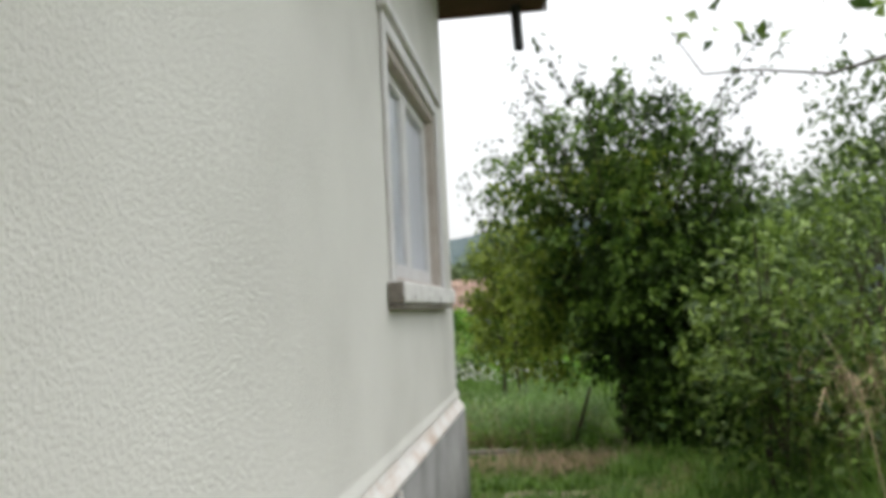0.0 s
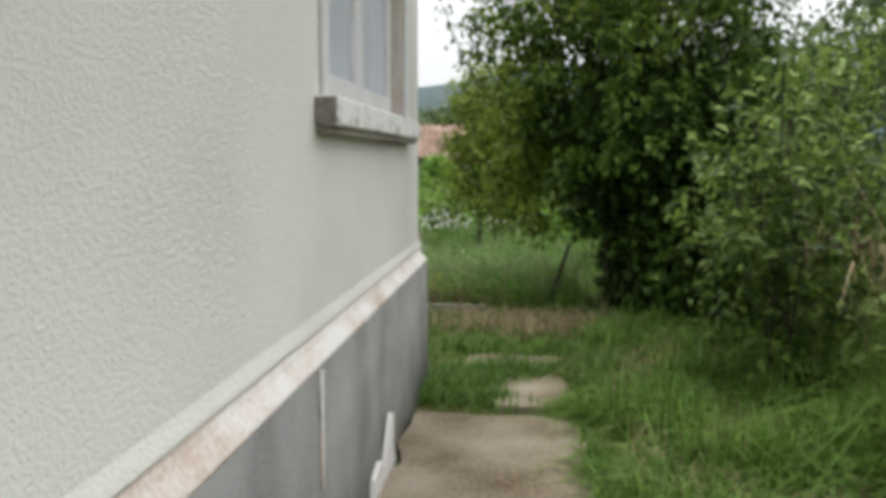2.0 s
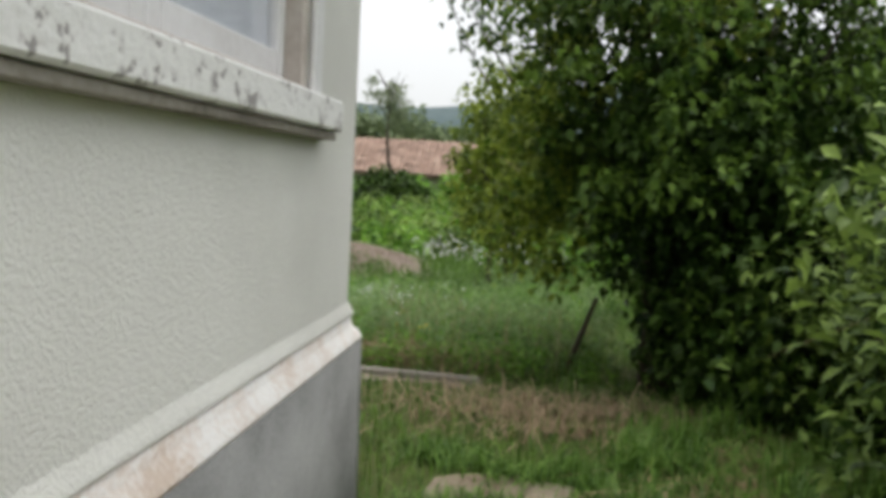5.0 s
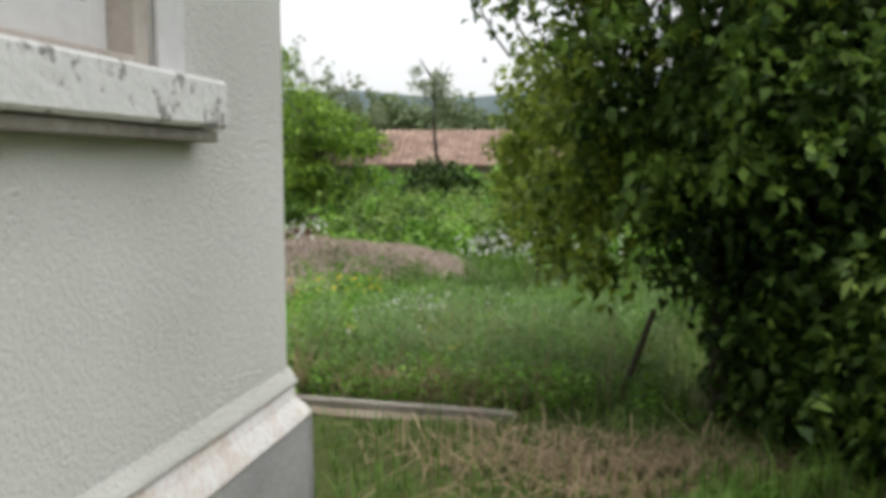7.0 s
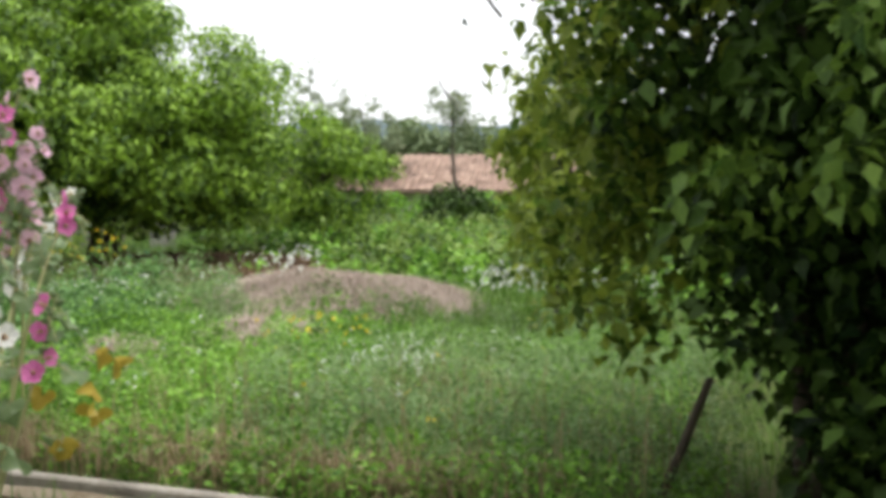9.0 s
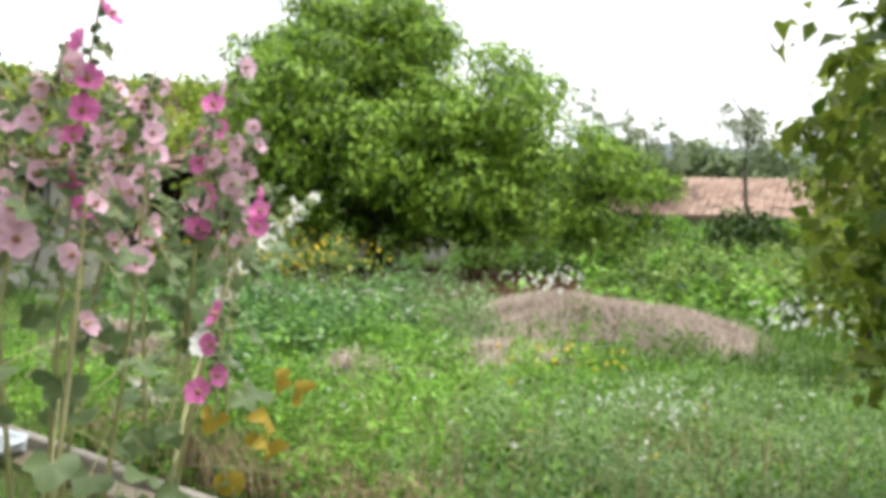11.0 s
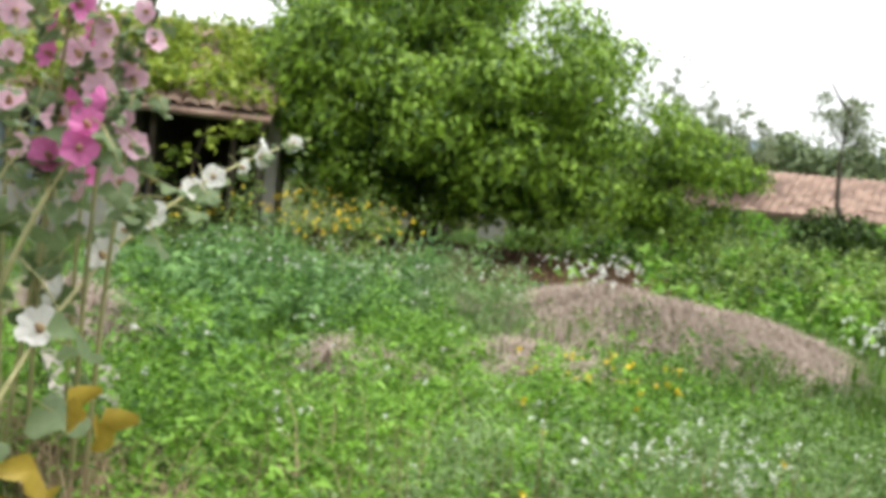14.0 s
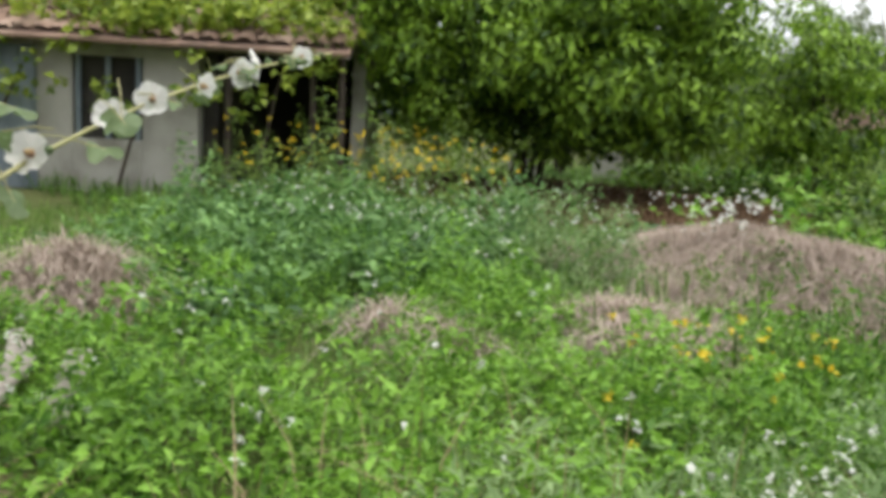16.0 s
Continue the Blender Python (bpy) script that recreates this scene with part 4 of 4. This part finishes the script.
def weeds():
    heap_at = lambda x, y: (((x + 2.85) / 0.62) ** 2 + ((y - 6.95) / 0.36) ** 2 < 1) | (((x + 4.95) / 0.5) ** 2 + ((y - 4.45) / 0.38) ** 2 < 1)
    off = lambda x, y: ~hummock(x, y) & ~near_walk(x, y) & ~under_tree(x, y) & ~heap_at(x, y)

    def ragged(x, y, cx, cy, rx, ry):
        return ((x - cx) / rx) ** 2 + ((y - cy) / ry) ** 2 < 1 + 0.45 * RNG.normal(0, 1, len(x))

    def patchy(x, y):
        p = np.array([noise.noise((a * 0.9, b * 0.9, 3.0)) for a, b in zip(x, y)])
        return off(x, y) & (p > -0.10 + 0.3 * RNG.normal(0, 1, len(x)))

    a, _ = weed_clumps(3300, -6.8, 1.2, 2.8, 7.6, 40, 0.20, 0.13, (0.044, 0.020), patchy)
    b, _ = weed_clumps(240, -5.6, -1.4, 3.2, 7.2, 52, 0.38, 0.17, (0.056, 0.025), patchy)
    stuff("leafy_weeds", [a, b], M_WEED, "bright green low leafy weeds", "weeds")
    a, _ = weed_clumps(400, -9.6, -3.4, 5.6, 11.2, 64, 0.50, 0.21, (0.10, 0.034), lambda x, y: off(x, y) & ragged(x, y, -6.6, 8.0, 2.4, 1.7) & (y < 9.8))
    b, _ = weed_clumps(380, -1.5, 1.3, 3.3, 6.8, 60, 0.40, 0.16, (0.050, 0.011), off)
    b2, _ = weed_clumps(60, -1.0, 1.1, 2.9, 3.9, 50, 0.30, 0.15, (0.050, 0.012), off)
    c, _ = weed_clumps(260, -5.6, -3.0, 6.8, 9.8, 70, 0.50, 0.20, (0.060, 0.016), lambda x, y: off(x, y) & ragged(x, y, -4.3, 8.3, 0.9, 1.0))
    stuff("tall_leafy_weeds", [a, weed_clumps(90, -6.6, -4.2, 4.8, 7.0, 44, 0.40, 0.18, (0.10, 0.040), off)[0]], M_BLUEWEED, "tall bluish green leafy weeds", "weeds")
    stuff("grey_weeds", [b, b2, c], M_GREYWEED, "feathery grey-green flowering weeds", "weeds")
    a, _ = weed_clumps(520, -9, 3, 11, 22.5, 40, 0.45, 0.35, (0.13, 0.075), off)
    stuff("far_weeds", [a], M_WEED, "bright leafy weeds before the barn", "weeds")
    a, _ = weed_clumps(420, -9, 3, 12, 23.5, 50, 0.65, 0.40, (0.13, 0.075), off)
    stuff("far_brambles", [a], M_SHRUB, "mid-green bramble growth before the barn", "weeds")
    hx, hy = scatter(2600, -4.9, -0.4, 8.0, 11.2)
    stuff("hummock_grass", [blades(on_land(hx, hy), 0.17, 0.012, 0.6), weed_clumps(60, -4.8, -0.6, 7.9, 8.7, 40, 0.26, 0.16, (0.06, 0.02))[0]], M_GRASS, "green grass growing through the withered stalks", "grass")
    # tall stems that carry the yellow flowers before the shed
    tall, _ = weed_clumps(130, -10.2, -6.2, 7.6, 10.0, 46, 0.95, 0.16, (0.09, 0.022), off)
    stuff("tall_weeds", [tall], M_SHRUB, "tall slender weeds before the shed", "weeds")
    # withered hummock and small heaps
    x, y = scatter(80000, -5.4, -1.2, 7.6, 11.3)
    k = hummock(x, y)
    heaps = [(x[k], y[k])]
    for n, hx, hy, rx, ry in ((2200, -2.85, 6.92, 0.44, 0.14), (380, -3.75, 5.75, 0.17, 0.13), (320, -3.25, 5.75, 0.13, 0.10), (2600, -5.15, 4.55, 0.42, 0.36), (900, -2.6, 6.5, 0.25, 0.16)):
        heaps.append((hx + RNG.normal(0, rx * 0.55, n), hy + RNG.normal(0, ry * 0.55, n)))
    xx, yy = np.concatenate([h[0] for h in heaps]), np.concatenate([h[1] for h in heaps])
    lift = sum(h * np.exp(-(((xx - a) / r) ** 2 + ((yy - b) / r) ** 2)) for a, b, r, h in ((-2.85, 6.92, 0.45, 0.06), (-3.75, 5.75, 0.2, 0.14), (-3.25, 5.75, 0.16, 0.12), (-5.15, 4.55, 0.4, 0.30), (-2.6, 6.5, 0.2, 0.10)))
    stuff("withered_stalks", [blades(on_land(xx, yy) + np.stack([0 * xx, 0 * xx, RNG.random(len(xx)) * (lift + 0.08)], 1), 0.14, 0.008, 1.5, 0.5)], M_HAY, "withered brown stalks heaped on the ground", "dry grass")

    # little flowers
    def dots(n, x0, x1, y0, y1, z0, z1, size):
        x, y = scatter(n, x0, x1, y0, y1)
        c = on_land(x, y) + np.stack([0 * x, 0 * x, RNG.uniform(z0, z1, n)], 1)
        c = np.repeat(c, 4, 0) + RNG.normal(0, size * 0.22, (4 * n, 3))
        return leaves(c, size, size * 0.8, droop=-0.3)

    stuff("white_wildflowers", [dots(120, -1.25, -0.6, 4.6, 5.7, 0.24, 0.42, 0.016), dots(55, -1.4, 1.0, 3.6, 6.6, 0.15, 0.36, 0.013), dots(240, -7.5, -3.6, 6.5, 9.5, 0.40, 0.66, 0.022),
                                dots(60, -3.9, -3.3, 9.0, 9.7, 0.1, 0.45, 0.035), dots(60, -5, 0, 3.5, 7, 0.15, 0.3, 0.028), dots(16, -4.5, -0.5, 3.6, 5.6, 0.2, 0.28, 0.026), dots(260, -1.5, 1.0, 10, 12, 0.2, 0.5, 0.035)],
          M_SPECK, "tiny white wild flowers", "flowers")
    stuff("yellow_wildflowers", [dots(26, -2.5, -1.6, 6.0, 7.0, 0.20, 0.42, 0.034), dots(9, -2.5, 0, 3.6, 6, 0.15, 0.3, 0.03), dots(130, -10.0, -6.2, 7.8, 9.9, 0.6, 1.15, 0.04)], M_YELLOW, "small yellow wild flowers", "flowers")


grasses()
weeds()


# ---- hollyhocks ----
def petal_flower(mat, r):
    """An open, five-petalled mallow flower facing +x."""
    v, f = [], []
    n, rings = 30, 4
    for i in range(rings + 1):
        t = i / rings
        for k in range(n):
            a = 2 * math.pi * k / n
            lobe = 1 - 0.16 * t * abs(math.sin(2.5 * a)) ** 6 + 0.03 * t * math.sin(11 * a)
            rr = r * (0.08 + 0.92 * t) * lobe
            x = 0.55 * r * (t ** 1.4) - 0.12 * r * t * t * (1 + math.sin(9 * a))
            v.append((x, rr * math.cos(a), rr * math.sin(a)))
    for i in range(rings):
        for k in range(n):
            j = (k + 1) % n
            f.append((i * n + k, i * n + j, (i + 1) * n + j, (i + 1) * n + k))
    return mesh_of("flower", v, f, mat, True)


def round_leaf(r, mat=M_HOLLYLEAF, curl=0.35):
    """A broad, wavy, lobed leaf with a stalk at the origin, lying towards +x."""
    v, f = [(0, 0, 0)], []
    n = 18
    for k in range(n):
        a = -2.7 + 5.4 * k / (n - 1)
        rr = r * (0.82 + 0.18 * math.cos(3 * a * 1.05))
        v.append((r * 0.75 + rr * math.cos(a), rr * math.sin(a), 0.16 * r * math.sin(4 * a) - curl * (rr * math.sin(a)) ** 2 / r))
    v[0] = (r * 0.70, 0, 0.05 * r)
    for k in range(n - 1):
        f.append((0, k + 1, k + 2))
    return mesh_of("leaf", v, f, mat, True)


FLOWERS = {c: petal_flower(m, 0.055) for c, m in (("pink", M_PINK), ("magenta", M_MAGENTA), ("white", M_WHITE))}
BUD = mesh_of("bud", *tube([(0, 0, 0), (0.012, 0, 0.002), (0.028, 0, 0.004), (0.036, 0, 0.005)], [0.003, 0.014, 0.011, 0.003], 7), M_HOLLYLEAF, True)
CENTRE = mesh_of("flower_centre", *tube([(0.002, 0, 0), (0.02, 0, 0), (0.034, 0, 0)], [0.012, 0.009, 0.003], 7), M_EYE, True)
WITHERED = round_leaf(0.062, M_OLDLEAF, 1.1)
LEAVES = [round_leaf(r) for r in (0.042, 0.062, 0.085)]


def hollyhock(points, colour, first=0.45, blooms=10, leaf_count=20, size=1.2, look_of="", leaf_from=0.16):
    """A hollyhock along its stem's points; blooms and buds sit up the stem."""
    pts = np.array(points, float)
    pts[0, 2] = float(land(pts[0, 0], pts[0, 1])) - 0.02
    foot = pts[0].copy()
    t = thing("hollyhock", look_of or f"tall {colour} flowering hollyhock with pale stem", "hollyhock", pose(*foot), "hollyhocks beside the path")
    us0 = np.linspace(0, 1, len(pts))
    us = np.linspace(0, 1, 16)
    # a smooth line through the points
    coef = [np.polyfit(us0, pts[:, i] - foot[i], min(2, len(pts) - 1)) for i in range(3)]
    line = np.stack([np.polyval(c, us) - np.polyval(c, 0) for c in coef], 1)
    part("stem", mesh_of("stem", *tube(line, np.linspace(0.011, 0.004, 16), 7), M_TWIG, True), None, t)

    def along(u):
        return np.array([np.interp(u, us, line[:, i]) for i in range(3)])

    for k in range(leaf_count):
        u = leaf_from + (0.94 - leaf_from) * ((k + RNG.random()) / leaf_count) ** 0.8
        p = along(u)
        az = RNG.uniform(0, 360)
        big = 2 if u < 0.45 else 1 if u < 0.7 else 0
        stalk = 0.20 * (1.1 - u) + 0.02
        d = np.array([math.cos(radians(az)), math.sin(radians(az)), 0.3])
        leaf = part("leaf", LEAVES[big], None, t, m=pose(*(p + d * stalk), RNG.uniform(-30, 30), RNG.uniform(5, 65), az))
        part("leaf_stalk", mesh_of("leaf_stalk", *tube([(0.06, 0, 0), (-stalk * 0.5, 0, 0.01), (-stalk, 0, 0)], 0.0025, 4), M_TWIG, True), None, leaf)
    for k in range(blooms):
        u = first + (1 - first) * (k + 0.5 * RNG.random()) / blooms
        p = along(min(u, 0.96))
        az = RNG.uniform(-150, 40)
        d = np.array([math.cos(radians(az)), math.sin(radians(az)), 0.15])
        s = RNG.uniform(0.75, 1.15) * size * (1.1 - 0.35 * u)
        fl = part("flower", FLOWERS[colour], None, t, m=pose(*(p + d * 0.035), RNG.uniform(0, 360), RNG.uniform(-40, 15), az) @ Matrix.Scale(s, 4))
        part("flower_centre", CENTRE, None, fl)
    for k in range(11):
        p = along(0.80 + 0.20 * k / 11 if k > 2 else RNG.uniform(first, 0.9))
        part("bud", BUD, None, t, m=pose(*p, 0, RNG.uniform(-40, 10), RNG.uniform(0, 360)))
    return t


def hollyhock_bed():
    hollyhock([(-1.66, 1.72, 0), (-1.68, 1.86, 0.9), (-1.80, 1.98, 1.55)], "pink", 0.52, 4, 18, leaf_from=0.04)
    hollyhock([(-1.92, 2.08, 0), (-1.74, 2.11, 0.9), (-1.72, 2.17, 1.78)], "pink", 0.62, 6, 16, leaf_from=0.04)
    low = hollyhock([(-1.74, 2.12, 0), (-1.66, 2.30, 0.5), (-1.60, 2.45, 0.98)], "magenta", 0.62, 4, 9)
    for k, (x, y, z) in enumerate(((0.22, 0.42, 0.62), (0.26, 0.36, 0.55), (0.10, 0.40, 0.36), (0.16, 0.30, 0.40), (0.24, 0.56, 0.70), (0.20, 0.50, 0.74), (0.22, 0.46, 0.50), (0.06, 0.34, 0.60))):
        part("withered_leaf", WITHERED, None, low, "curled yellow withered leaf", pose(x, y, z, 20 * k - 30, 60 + 8 * k, 60 * k))
    hollyhock([(-2.05, 2.55, 0), (-2.30, 2.95, 0.62), (-2.80, 3.75, 1.10), (-3.60, 5.22, 1.46)], "white", 0.36, 11, 22, 1.35, "white hollyhock leaning far over the weeds")
    hollyhock([(-2.0, 2.5, 0), (-1.85, 2.6, 0.9), (-1.8, 2.9, 1.42)], "magenta", 0.75, 3, 10)
    tops = [(-1.74, 1.98, 2.00, "magenta"), (-1.80, 1.90, 1.85, "pink"), (-1.92, 1.72, 1.80, "pink"), (-1.74, 2.20, 1.80, "pink"), (-2.28, 3.12, 2.05, "pink"), (-2.25, 2.95, 1.86, "magenta"),
            (-2.30, 3.25, 1.80, "pink"), (-2.22, 3.08, 1.68, "pink"), (-2.3, 1.75, 1.85, "pink"), (-2.6, 2.65, 1.92, "pink"), (-2.7, 1.85, 1.95, "pink"), (-2.45, 2.75, 1.80, "pink"), (-2.85, 3.05, 1.95, "pink"), (-2.9, 2.35, 1.75, "pink"),
            (-2.2, 1.45, 1.75, "pink"), (-2.7, 3.3, 1.75, "magenta"), (-3.1, 2.9, 1.8, "pink")]
    for k, (x, y, z, c) in enumerate(tops):
        bx, by = x - RNG.uniform(0.12, 0.45), y + RNG.uniform(-0.25, 0.2)
        hollyhock([(bx, by, 0), ((x + bx) / 2 - 0.05, (y + by) / 2, z * 0.55), (x, y, z)], c, 0.58, 7, 20, leaf_from=0.50 if k % 4 else 0.16)


hollyhock_bed()


# ---- loose things ----
def loose():
    p = np.array([(0.91, 3.25, 0.0), (1.00, 3.12, 0.30), (1.10, 2.98, 0.64)])
    tagged(new("stick", mesh_of("stick", *tube(p, [0.024, 0.021, 0.017], 8), M_BARK, True)), "leaning dark stick propping the tree", "stick")
    # vine shoot that arches over the verge
    v = thing("vine_shoot", "long arching vine shoot with pointed leaves", "vine", pose(2.9, -3.9, float(land(2.9, -3.9))))
    off = np.array(v.location)
    pts = np.array([(2.9, -3.9, 0.0), (2.6, -3.8, 1.2), (2.2, -3.7, 2.1), (1.82, -3.5, 2.25), (1.76, -3.0, 2.32), (1.62, -2.5, 2.49), (1.42, -2.45, 2.50), (1.29, -2.47, 2.70)])
    part("stem", mesh_of("stem", *tube(pts - off, np.linspace(0.010, 0.003, 8), 6), M_BARK, True), None, v)
    c = []
    for a, b, n in ((1, 2, 30), (2, 3, 26), (3, 4, 10), (5, 7, 8), (7, 7, 7)):
        u = RNG.random(n)[:, None]
        c.append(pts[a] * (1 - u) + pts[b] * u + RNG.normal(0, 0.09, (n, 3)) + [0.05, 0, 0.12])
    part("foliage", mesh_of("foliage", *leaves(np.concatenate(c) - off, 0.085, 0.05), M_SHRUB), None, v)
    # pale wall seen below the peach tree's crown
    g = thing("garden_wall", "pale limewashed wall behind the trees", "wall", pose(-11.6, 16.9, 0.2, 0, 0, 40))
    for x0, x1 in ((-0.9, -0.3), (0.9, 1.5)):
        part("wall_piece", span(x0, x1, -0.1, 0.1, -0.4, 1.15, 0.02), M_LIME, g)
    # crumpled pale bag in the bed
    bm = bmesh.new()
    bmesh.ops.create_icosphere(bm, subdivisions=3, radius=0.14)
    for w in bm.verts:
        w.co *= 1 + 0.35 * noise.noise(w.co * 14)
        w.co.z = max(w.co.z * 0.55, -0.05)
    me = bpy.data.meshes.new("plastic_bag")
    bm.to_mesh(me)
    bm.free()
    me.materials.append(M_CLOTH)
    bag = tagged(new("plastic_bag", me), "crumpled pale plastic bag on the path", "bag")
    bag.matrix_basis = pose(-3.45, 2.60, 0.085)


loose()
